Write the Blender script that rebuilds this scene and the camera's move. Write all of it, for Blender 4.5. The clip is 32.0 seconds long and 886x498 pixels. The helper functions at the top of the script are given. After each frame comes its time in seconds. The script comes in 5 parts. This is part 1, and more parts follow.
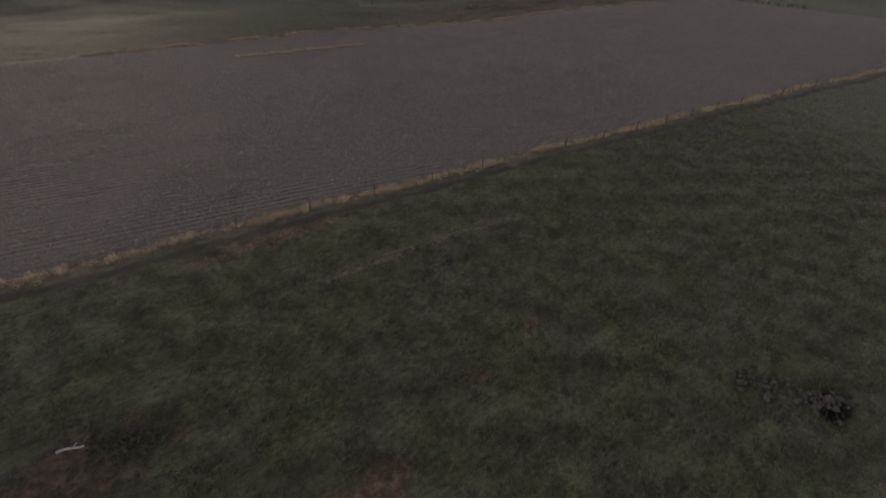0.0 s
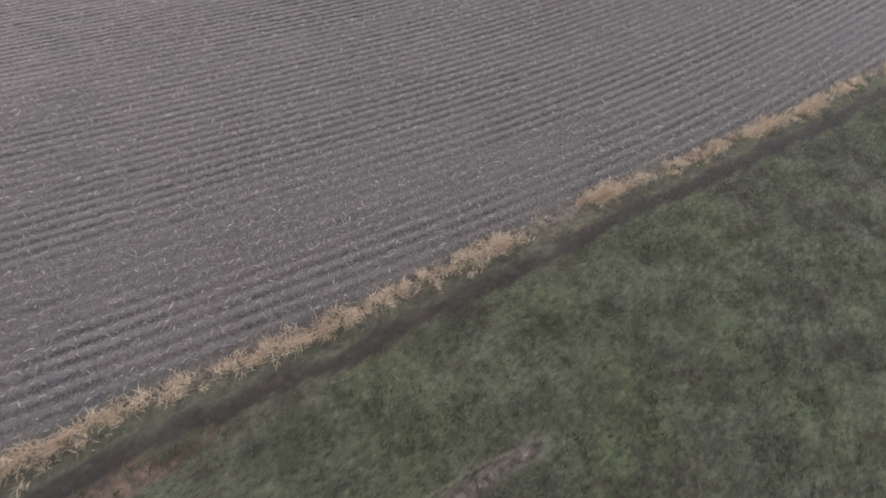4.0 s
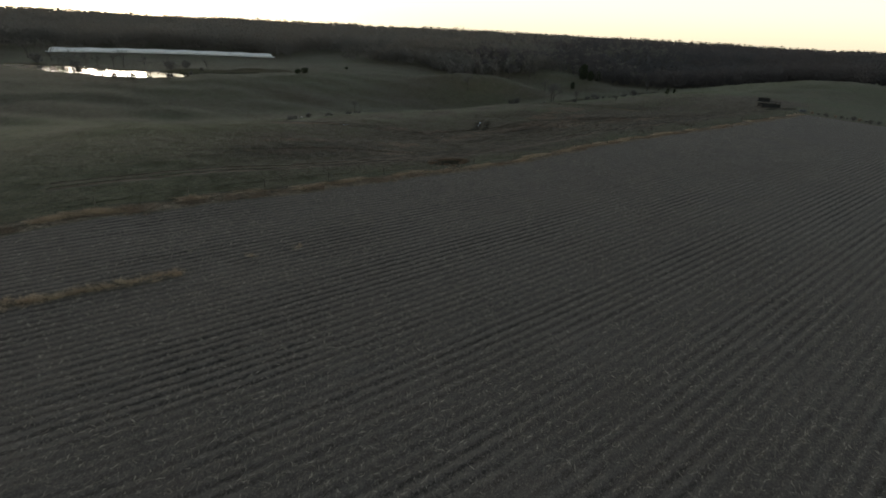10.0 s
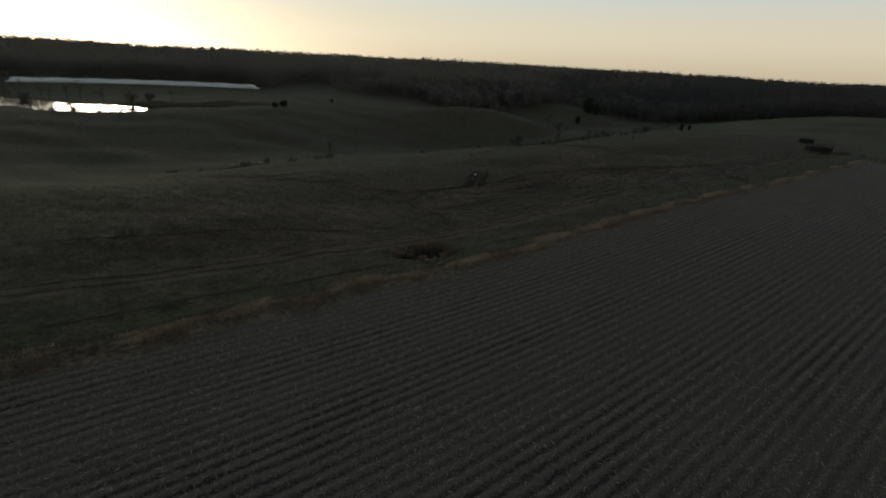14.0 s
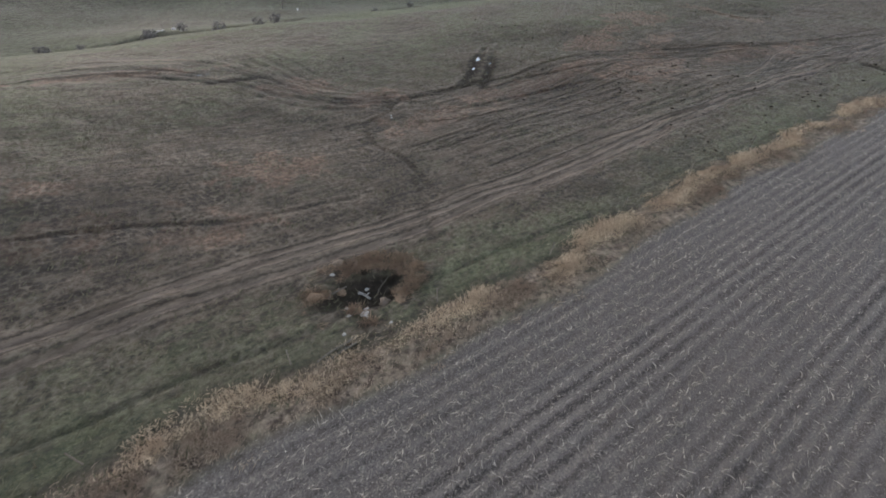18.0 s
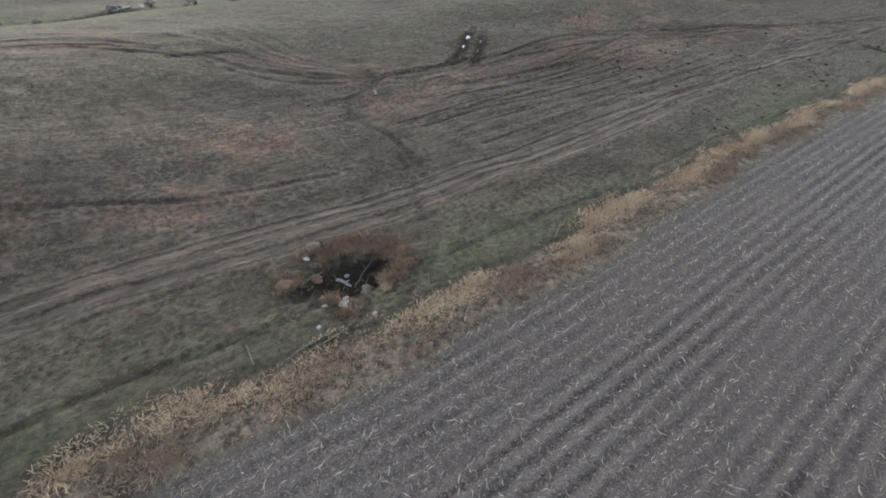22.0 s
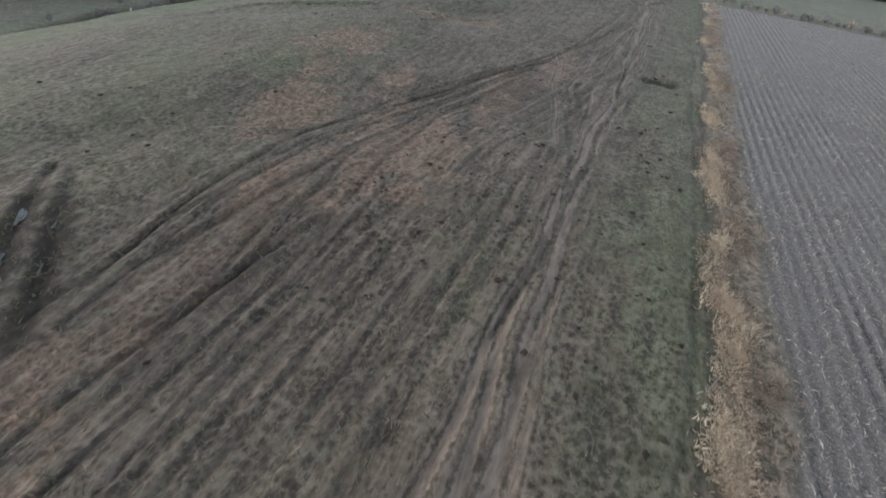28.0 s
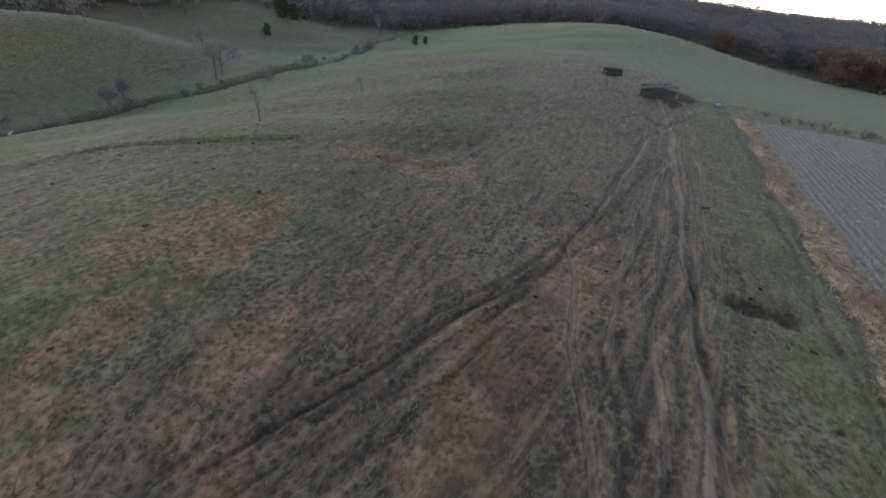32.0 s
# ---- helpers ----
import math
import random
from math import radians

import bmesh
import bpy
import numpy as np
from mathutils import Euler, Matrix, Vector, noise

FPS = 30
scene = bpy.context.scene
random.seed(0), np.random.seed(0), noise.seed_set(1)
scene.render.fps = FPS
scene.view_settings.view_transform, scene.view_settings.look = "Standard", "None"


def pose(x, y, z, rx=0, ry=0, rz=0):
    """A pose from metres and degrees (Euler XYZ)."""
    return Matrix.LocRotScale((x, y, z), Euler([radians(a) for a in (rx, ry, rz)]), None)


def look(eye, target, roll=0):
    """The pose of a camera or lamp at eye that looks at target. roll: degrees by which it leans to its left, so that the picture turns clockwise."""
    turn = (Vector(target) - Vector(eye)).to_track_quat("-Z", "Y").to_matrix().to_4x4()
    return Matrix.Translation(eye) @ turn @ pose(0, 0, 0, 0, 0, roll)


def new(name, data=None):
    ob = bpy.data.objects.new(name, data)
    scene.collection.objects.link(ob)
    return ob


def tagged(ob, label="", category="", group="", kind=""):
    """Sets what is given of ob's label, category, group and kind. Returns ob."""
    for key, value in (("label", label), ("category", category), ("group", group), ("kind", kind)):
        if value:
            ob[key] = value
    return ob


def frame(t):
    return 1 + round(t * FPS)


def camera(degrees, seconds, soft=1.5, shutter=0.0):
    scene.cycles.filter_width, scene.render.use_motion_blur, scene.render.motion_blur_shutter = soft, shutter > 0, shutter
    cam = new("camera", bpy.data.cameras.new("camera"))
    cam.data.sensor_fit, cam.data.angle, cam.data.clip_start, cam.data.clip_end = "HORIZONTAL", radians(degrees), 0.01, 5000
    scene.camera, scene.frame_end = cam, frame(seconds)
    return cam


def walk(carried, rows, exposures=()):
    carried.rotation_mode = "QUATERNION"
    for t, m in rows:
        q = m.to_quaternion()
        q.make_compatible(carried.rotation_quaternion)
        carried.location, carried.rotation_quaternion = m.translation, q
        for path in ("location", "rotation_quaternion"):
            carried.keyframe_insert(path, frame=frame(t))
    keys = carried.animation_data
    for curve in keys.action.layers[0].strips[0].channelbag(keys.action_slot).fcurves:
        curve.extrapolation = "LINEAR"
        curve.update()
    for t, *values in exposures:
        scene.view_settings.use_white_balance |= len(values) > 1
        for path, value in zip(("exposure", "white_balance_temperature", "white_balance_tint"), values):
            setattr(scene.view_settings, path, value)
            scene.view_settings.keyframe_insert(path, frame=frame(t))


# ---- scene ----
cam = camera(89.2, 32.0, soft=1.7, shutter=0.25)
METRES, EYE, TILT, LEAN, TURN = 197.36, 18.75, 0.0, 0.0, -38.7
ROWS = [
    (0.0, -0.0011, -0.0179, 0.0008, 0.61, -34.81, -1.22),
    (0.5, 0.0, 0.0, 0.0, 1.08, -46.35, -1.03),
    (1.0, 0.0011, 0.0179, -0.0008, 1.35, -48.87, -1.06),
    (1.5, 0.0024, 0.0367, -0.0013, 1.54, -48.85, -1.16),
    (2.0, 0.0037, 0.0553, -0.0017, 1.75, -48.81, -1.29),
    (2.5, 0.005, 0.074, -0.002, 1.96, -48.82, -1.42),
    (4.5, 0.011, 0.1488, -0.0029, 2.96, -53.46, -1.58),
    (5.0, 0.0122, 0.1684, -0.0034, 3.04, -48.02, -1.78),
    (5.5, 0.0135, 0.187, -0.0034, 3.12, -45.42, -1.89),
    (6.0, 0.0146, 0.2056, -0.0035, 3.2, -45.24, -1.96),
    (6.5, 0.0158, 0.2245, -0.0032, 3.07, -37.36, -2.07),
    (7.0, 0.0168, 0.2429, -0.0032, 3.01, -33.44, -2.18),
    (7.5, 0.018, 0.2615, -0.0032, 3.11, -33.4, -2.23),
    (8.0, 0.0192, 0.2799, -0.0032, 3.19, -33.45, -2.32),
    (8.5, 0.0205, 0.2987, -0.0025, 3.19, -29.15, -2.38),
    (9.0, 0.0215, 0.317, -0.0024, 3.09, -25.69, -2.43),
    (9.5, 0.0225, 0.3351, -0.0026, 3.1, -25.67, -2.47),
    (10.0, 0.0236, 0.3532, -0.0026, 3.16, -25.77, -2.5),
    (10.5, 0.0247, 0.3712, -0.0025, 3.19, -25.79, -2.55),
    (11.0, 0.0256, 0.3892, -0.0025, 3.2, -25.83, -2.57),
    (11.5, 0.0264, 0.4071, -0.0026, 3.22, -25.83, -2.57),
    (12.0, 0.0274, 0.4253, -0.0029, 3.25, -25.9, -2.57),
    (12.5, 0.0283, 0.4434, -0.0031, 3.29, -25.92, -2.62),
    (13.0, 0.0291, 0.4614, -0.003, 3.29, -24.81, -2.72),
    (13.5, 0.0297, 0.479, -0.0025, 3.08, -19.43, -2.75),
    (14.0, 0.0306, 0.4974, -0.0029, 3.2, -22.44, -2.76),
    (14.5, 0.0315, 0.5157, -0.0041, 3.54, -33.03, -2.57),
    (16.5, 0.0353, 0.5863, -0.0051, 3.92, -38.47, -2.46),
    (17.0, 0.0357, 0.6046, -0.0051, 3.97, -40.99, -2.56),
    (17.5, 0.0365, 0.6225, -0.0051, 4.05, -40.96, -2.55),
    (18.0, 0.0372, 0.6388, -0.0047, 4.01, -40.92, -2.62),
    (18.5, 0.0382, 0.6489, -0.0049, 3.65, -40.74, -2.82),
    (19.0, 0.0398, 0.652, -0.0056, 3.51, -40.65, -3.01),
    (19.5, 0.0408, 0.6507, -0.0074, 3.32, -40.78, -3.29),
    (20.0, 0.0403, 0.6471, -0.0113, 3.29, -41.0, -3.49),
    (20.5, 0.0388, 0.6443, -0.015, 3.22, -41.19, -3.48),
    (21.0, 0.0374, 0.6441, -0.017, 2.69, -41.13, -3.56),
    (21.5, 0.0362, 0.6453, -0.0187, 2.57, -41.16, -3.6),
    (22.0, 0.0356, 0.6495, -0.0202, 2.54, -41.21, -3.63),
    (22.5, 0.0356, 0.6559, -0.0217, 2.51, -41.21, -3.58),
    (23.0, 0.0361, 0.6642, -0.023, 2.43, -41.16, -3.57),
    (23.5, 0.0374, 0.6746, -0.0241, 2.4, -41.1, -3.51),
    (24.0, 0.039, 0.6875, -0.0248, 2.28, -41.04, -3.43),
    (24.5, 0.0413, 0.7024, -0.0251, 1.68, -40.92, -3.41),
    (25.0, 0.0442, 0.7188, -0.0256, -3.0, -40.83, -3.77),
    (25.5, 0.0473, 0.7359, -0.0265, -3.79, -40.85, -3.77),
    (26.0, 0.0528, 0.7533, -0.0261, -11.08, -40.68, -4.37),
    (26.5, 0.0606, 0.7713, -0.0252, -24.79, -40.23, -5.54),
    (28.5, 0.1018, 0.8332, -0.0229, -28.86, -40.13, -5.79),
    (29.0, 0.113, 0.8463, -0.0228, -29.06, -40.18, -5.77),
    (29.5, 0.1241, 0.8599, -0.0228, -29.13, -40.25, -5.69),
    (30.0, 0.1349, 0.8741, -0.0235, -29.23, -40.27, -5.58),
    (30.5, 0.1456, 0.8886, -0.0238, -29.32, -39.19, -5.52),
    (31.0, 0.1561, 0.9032, -0.0243, -29.63, -31.58, -5.54),
    (31.5, 0.1665, 0.9176, -0.0249, -29.72, -30.99, -5.49),
    (32.0, 0.177, 0.932, -0.0245, -29.79, -31.08, -5.44),
]
EXPOSURES = [(0, -0.9, 8270, 25), (0.25, 0.62, 7870, 31), (0.5, 0.97, 7470, 27), (1, 0.91, 7370, 27), (2, 0.91, 7370, 27), (5, 0.76, 7370, 23), (6, 0.49, 7220, 21), (7, 0.29, 7400, 18), (8, 0.04, 7300, 14), (8.5, -0.38, 7400, 6), (9, -0.9, 7500, 5), (10, -1.36, 7600, 5), (13, -1.48, 7600, 5), (13.5, -1.93, 7600, 5), (14, -2.28, 7600, 5), (14.5, -0.71, 7100, 11), (16.5, 0.4, 7140, 17), (18, 0.5, 7140, 17), (20, 0.6, 7140, 17), (26, 0.77, 7040, 15), (29, 0.8, 6940, 14), (31, 0.8, 6940, 14), (31.5, 0.6, 6840, 13), (32, 0.34, 6840, 13)]
walk(cam, [(t, pose(0, 0, EYE, TILT, LEAN, TURN) @ pose(METRES * x, METRES * y, METRES * z, 90 + pitch, roll, yaw)) for t, x, y, z, yaw, pitch, roll in ROWS], EXPOSURES)

# ---- world and sun ----
world = bpy.data.worlds.new("dusk_sky")
scene.world = world
world.use_nodes = True
wt = world.node_tree
sky = wt.nodes.new("ShaderNodeTexSky")
sky.sky_type = "NISHITA"
sky.sun_disc = False
sky.sun_elevation = radians(4.5)
sky.sun_rotation = radians(0.0)
sky.altitude = 250
sky.air_density = 1.0
sky.dust_density = 0.7
sky.ozone_density = 2.2
pale = wt.nodes.new("ShaderNodeHueSaturation")
pale.inputs["Saturation"].default_value = 0.48
wt.links.new(sky.outputs[0], pale.inputs["Color"])
# a pale veil over the whole sky, thick towards the horizon and thin overhead
way = wt.nodes.new("ShaderNodeTexCoord")
apart = wt.nodes.new("ShaderNodeSeparateXYZ")
wt.links.new(way.outputs["Generated"], apart.inputs[0])
veil = wt.nodes.new("ShaderNodeValToRGB")
veil.color_ramp.interpolation = "EASE"
veil.color_ramp.elements[0].color = (11.5, 10.4, 8.9, 1.0)
veil.color_ramp.elements[1].position, veil.color_ramp.elements[1].color = 0.55, (0.25, 0.4, 0.6, 1.0)
for place, tone in ((0.06, (14.0, 12.9, 11.5)), (0.18, (10.4, 13.4, 16.8))):
    veil.color_ramp.elements.new(place).color = (*tone, 1.0)
wt.links.new(apart.outputs["Z"], veil.inputs[0])
haze = wt.nodes.new("ShaderNodeMixRGB")
haze.blend_type = "ADD"
haze.inputs[0].default_value = 1.0
wt.links.new(veil.outputs[0], haze.inputs[2])
wt.links.new(pale.outputs[0], haze.inputs[1])
wt.links.new(haze.outputs[0], wt.nodes["Background"].inputs[0])
wt.nodes["Background"].inputs[1].default_value = 0.2

sun = new("sun", bpy.data.lights.new("sun", "SUN"))
sun.data.energy, sun.data.angle, sun.data.color = 0.9, radians(8), (1.0, 0.9, 0.8)
sun.matrix_world = look((60, 560, 50), (60, 100, 0))


# ---- materials ----
class Nodes:
    """Short helpers for one node material."""

    def __init__(self, name, rough=0.9, metal=0.0, spec=0.2):
        self.mat = bpy.data.materials.new(name)
        self.mat.use_nodes = True
        self.t = self.mat.node_tree
        self.b = self.t.nodes["Principled BSDF"]
        self.b.inputs["Roughness"].default_value = rough
        self.b.inputs["Metallic"].default_value = metal
        self.b.inputs["Specular IOR Level"].default_value = spec
        self.pos = self.t.nodes.new("ShaderNodeNewGeometry").outputs["Position"]

    def n(self, kind):
        return self.t.nodes.new("ShaderNode" + kind)

    def link(self, a, b):
        self.t.links.new(a, b)

    def put(self, value, socket):
        if isinstance(value, (int, float)):
            socket.default_value = value
        elif isinstance(value, tuple):
            socket.default_value = (*value, 1.0)[:4] if len(value) == 3 and socket.type == "RGBA" else value
        else:
            self.link(value, socket)

    def noise(self, scale, detail=4.0, rough=0.55, stretch=None, turn=0.0, source=None):
        node = self.n("TexNoise")
        node.inputs["Scale"].default_value = scale
        node.inputs["Detail"].default_value = detail
        node.inputs["Roughness"].default_value = rough
        src = source or self.pos
        if stretch:
            m = self.n("Mapping")
            m.inputs["Scale"].default_value = stretch
            m.inputs["Rotation"].default_value = (0, 0, turn)
            self.link(src, m.inputs["Vector"])
            src = m.outputs[0]
        self.link(src, node.inputs["Vector"])
        return node.outputs["Fac"]

    def span(self, value, a, b, lo=0.0, hi=1.0):
        m = self.n("MapRange")
        self.put(value, m.inputs["Value"])
        for key, v in (("From Min", a), ("From Max", b), ("To Min", lo), ("To Max", hi)):
            m.inputs[key].default_value = v
        return m.outputs[0]

    def math(self, op, a, b=0.0):
        m = self.n("Math")
        m.operation = op
        self.put(a, m.inputs[0])
        self.put(b, m.inputs[1])
        return m.outputs[0]

    def mix(self, fac, a, b):
        m = self.n("MixRGB")
        self.put(fac, m.inputs[0])
        self.put(a, m.inputs[1])
        self.put(b, m.inputs[2])
        return m.outputs[0]

    def attr(self, name):
        a = self.n("Attribute")
        a.attribute_name = name
        return a.outputs["Fac"]

    def color(self, value):
        self.put(value, self.b.inputs["Base Color"])
        return self

    def bump(self, height, strength, distance):
        bp = self.n("Bump")
        bp.inputs["Strength"].default_value = strength
        bp.inputs["Distance"].default_value = distance
        self.link(height, bp.inputs["Height"])
        self.link(bp.outputs[0], self.b.inputs["Normal"])
        return self


def island_material(name, low, high, rough=0.9, scale=0.15, patch=None):
    """Colour varied piece by piece and in broad patches."""
    m = Nodes(name, rough)
    isl = m.t.nodes.new("ShaderNodeNewGeometry").outputs["Random Per Island"]
    col = m.mix(isl, low, high)
    if patch:
        col = m.mix(m.span(m.noise(scale, 3.0), 0.42, 0.66), col, patch)
    m.color(col)
    # thin pieces let about half of the light through
    thin, both = m.n("BsdfTranslucent"), m.n("MixShader")
    m.put(col, thin.inputs["Color"])
    both.inputs[0].default_value = 0.45
    m.link(m.b.outputs[0], both.inputs[1])
    m.link(thin.outputs[0], both.inputs[2])
    m.link(both.outputs[0], m.t.nodes["Material Output"].inputs["Surface"])
    return m.mat


def object_material(name, low, high, grain=6.0, rough=0.85, metal=0.0, depth=0.02, spec=0.2):
    """Colour varied object by object, with grain and blotches."""
    m = Nodes(name, rough, metal, spec)
    rnd = m.n("ObjectInfo").outputs["Random"]
    fine = m.noise(grain, 5.0, 0.65)
    col = m.mix(rnd, low, high)
    dark = tuple(c * 0.55 for c in low)
    col = m.mix(m.span(fine, 0.5, 0.72), col, dark)
    m.color(col).bump(fine, 0.6, depth)
    return m.mat


def ground_material():
    m = Nodes("ground", 0.85, spec=0.2)
    broad = m.noise(0.035, 4.0)
    mid = m.noise(0.28, 5.0, 0.6)
    fine = m.noise(2.2, 6.0, 0.68)
    tiny = m.noise(9.0, 4.0, 0.7)
    dirt = m.attr("dirt")
    # pasture: bleached and green blades over dark soil, in clumps
    clump = m.noise(1.1, 6.0, 0.7, (0.8, 1.2, 1.0))
    swath = m.noise(0.5, 5.0, 0.65, (0.35, 1.3, 1.0), 0.3)
    grass = m.mix(m.span(mid, 0.36, 0.64), (0.075, 0.079, 0.044), (0.118, 0.102, 0.07))
    grass = m.mix(m.span(broad, 0.46, 0.6), grass, (0.09, 0.096, 0.054))
    lush = m.math("MULTIPLY", m.attr("lush"), m.span(mid, 0.35, 0.6, 0.5, 1.0))
    grass = m.mix(lush, grass, (0.094, 0.109, 0.048))
    grass = m.mix(m.span(swath, 0.5, 0.68, 0.0, 0.5), grass, (0.122, 0.1, 0.075))
    blade = m.noise(3.4, 5.0, 0.75, (0.7, 1.3, 1.0), 0.5)
    grass = m.mix(m.span(blade, 0.52, 0.62, 0.0, 0.8), grass, (0.034, 0.038, 0.023))
    grass = m.mix(m.span(blade, 0.47, 0.38, 0.0, 0.6), grass, (0.17, 0.165, 0.1))
    grass = m.mix(m.span(clump, 0.5, 0.66, 0.0, 0.8), grass, (0.038, 0.037, 0.025))
    grass = m.mix(m.span(clump, 0.45, 0.32, 0.0, 0.7), grass, (0.132, 0.129, 0.08))
    grass = m.mix(m.span(tiny, 0.57, 0.72, 0.0, 0.75), grass, (0.2, 0.192, 0.13))
    # reddish dead grass
    red = m.math("ADD", m.attr("rust"), m.span(clump, 0.3, 0.7, -0.3, 0.3))
    red = m.math("MULTIPLY", m.span(red, 0.15, 0.55, 0.0, 1.0), m.span(m.attr("rust"), 0.0, 0.15))
    dead = m.mix(m.span(fine, 0.4, 0.62), (0.085, 0.053, 0.037), (0.25, 0.158, 0.11))
    # trodden soil
    streak = m.noise(1.0, 6.0, 0.7, (0.3, 1.5, 1.0), 0.05)
    worn = m.mix(m.span(streak, 0.4, 0.6), (0.038, 0.029, 0.022), (0.118, 0.089, 0.066))
    worn = m.mix(m.span(blade, 0.47, 0.38, 0.0, 0.5), worn, (0.18, 0.148, 0.11))
    edge = m.math("ADD", dirt, m.span(clump, 0.3, 0.7, -0.34, 0.34))
    edge = m.math("MULTIPLY", m.span(edge, 0.3, 0.8), m.span(dirt, 0.0, 0.12))
    col = m.mix(edge, grass, worn)
    col = m.mix(m.math("MULTIPLY", red, 0.85), col, dead)
    # trodden ground, and the shade of hollows painted as dark colour
    col = m.mix(m.math("MULTIPLY", m.attr("churn_shade"), m.span(fine, 0.35, 0.6, 0.4, 0.95)), col, (0.026, 0.021, 0.017))
    # hoof prints: shade in the pits and highlights on broken rims, painted in
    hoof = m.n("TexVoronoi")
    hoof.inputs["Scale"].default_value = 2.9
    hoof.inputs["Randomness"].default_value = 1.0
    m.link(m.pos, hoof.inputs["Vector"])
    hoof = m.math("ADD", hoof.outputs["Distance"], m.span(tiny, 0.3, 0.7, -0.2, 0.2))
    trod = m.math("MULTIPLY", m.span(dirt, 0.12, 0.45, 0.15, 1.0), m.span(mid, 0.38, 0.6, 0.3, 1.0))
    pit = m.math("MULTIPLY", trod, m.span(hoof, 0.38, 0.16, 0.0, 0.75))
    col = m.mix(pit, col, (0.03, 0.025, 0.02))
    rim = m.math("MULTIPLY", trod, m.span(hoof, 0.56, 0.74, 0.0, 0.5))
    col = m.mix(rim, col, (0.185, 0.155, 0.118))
    # many narrow paths side by side, worn along the slope
    flow, apart = m.n("CombineXYZ"), m.n("SeparateXYZ")
    m.link(m.pos, apart.inputs[0])
    m.link(m.math("MULTIPLY", apart.outputs[0], 0.05), flow.inputs[0])
    m.link(m.math("ADD", m.attr("trail"), m.span(fine, 0.3, 0.7, -0.09, 0.09)), flow.inputs[1])
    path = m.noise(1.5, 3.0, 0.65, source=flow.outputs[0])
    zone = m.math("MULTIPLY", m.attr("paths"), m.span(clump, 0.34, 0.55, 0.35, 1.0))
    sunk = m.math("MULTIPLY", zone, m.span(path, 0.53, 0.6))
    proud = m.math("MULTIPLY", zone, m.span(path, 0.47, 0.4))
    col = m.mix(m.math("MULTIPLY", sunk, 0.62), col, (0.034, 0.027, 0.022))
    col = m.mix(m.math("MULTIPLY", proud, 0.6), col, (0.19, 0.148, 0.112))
    # single ruts: a bare floor, a painted grass shadow along each side, a pale crumbled bank
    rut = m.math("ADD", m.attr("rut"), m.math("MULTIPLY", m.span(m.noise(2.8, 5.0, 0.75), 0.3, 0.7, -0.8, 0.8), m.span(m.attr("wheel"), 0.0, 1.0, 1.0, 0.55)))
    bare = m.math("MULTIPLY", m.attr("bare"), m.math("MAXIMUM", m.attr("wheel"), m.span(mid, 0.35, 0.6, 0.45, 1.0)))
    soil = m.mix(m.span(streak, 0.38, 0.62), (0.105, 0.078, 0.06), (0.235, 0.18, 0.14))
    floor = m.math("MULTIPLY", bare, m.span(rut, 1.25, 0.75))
    lip_shade = m.math("MULTIPLY", bare, m.math("MULTIPLY", m.span(rut, 0.8, 1.1), m.span(rut, 1.6, 1.25)))
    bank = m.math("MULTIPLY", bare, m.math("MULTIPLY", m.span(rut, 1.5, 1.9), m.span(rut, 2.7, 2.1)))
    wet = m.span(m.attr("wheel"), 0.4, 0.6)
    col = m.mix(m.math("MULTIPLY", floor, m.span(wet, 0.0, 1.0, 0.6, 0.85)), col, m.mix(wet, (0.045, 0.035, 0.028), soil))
    col = m.mix(m.math("MULTIPLY", lip_shade, 0.48), col, (0.034, 0.028, 0.022))
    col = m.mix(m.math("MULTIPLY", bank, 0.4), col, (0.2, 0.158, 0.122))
    # dry grass
    dry = m.mix(m.span(fine, 0.4, 0.62), (0.07, 0.05, 0.038), (0.31, 0.24, 0.18))
    col = m.mix(m.math("MULTIPLY", m.attr("dry"), m.span(clump, 0.35, 0.55, 0.45, 1.0)), col, dry)
    # stubble rows: pale residue on the crests, furrow shade put into the colour
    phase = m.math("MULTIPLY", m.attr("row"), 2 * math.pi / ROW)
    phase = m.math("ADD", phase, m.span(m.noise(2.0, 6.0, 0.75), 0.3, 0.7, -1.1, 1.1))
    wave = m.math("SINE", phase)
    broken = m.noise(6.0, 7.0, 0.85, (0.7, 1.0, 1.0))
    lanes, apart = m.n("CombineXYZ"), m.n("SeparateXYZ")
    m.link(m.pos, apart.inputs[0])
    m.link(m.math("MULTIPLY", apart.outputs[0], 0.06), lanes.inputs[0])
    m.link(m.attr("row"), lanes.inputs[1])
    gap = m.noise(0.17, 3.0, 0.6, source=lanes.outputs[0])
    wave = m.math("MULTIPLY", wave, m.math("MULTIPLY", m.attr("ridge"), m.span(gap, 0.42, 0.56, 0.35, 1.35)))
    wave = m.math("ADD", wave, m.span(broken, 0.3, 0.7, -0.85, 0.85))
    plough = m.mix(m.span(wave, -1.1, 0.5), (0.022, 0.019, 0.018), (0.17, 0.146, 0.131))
    plough = m.mix(m.span(tiny, 0.56, 0.66, 0.0, 0.85), plough, (0.33, 0.285, 0.245))
    speck = m.noise(17.0, 3.0, 0.7, (0.8, 1.2, 1.0))
    plough = m.mix(m.span(speck, 0.58, 0.66, 0.0, 0.75), plough, (0.33, 0.295, 0.265))
    plough = m.mix(m.span(speck, 0.42, 0.35, 0.0, 0.8), plough, (0.028, 0.025, 0.025))
    plough = m.mix(m.span(broad, 0.45, 0.66, 0.0, 0.35), plough, (0.125, 0.102, 0.09))
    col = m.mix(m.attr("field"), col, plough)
    # wet mud
    mud = m.math("MULTIPLY", m.attr("mud"), m.span(fine, 0.3, 0.55, 0.55, 1.0))
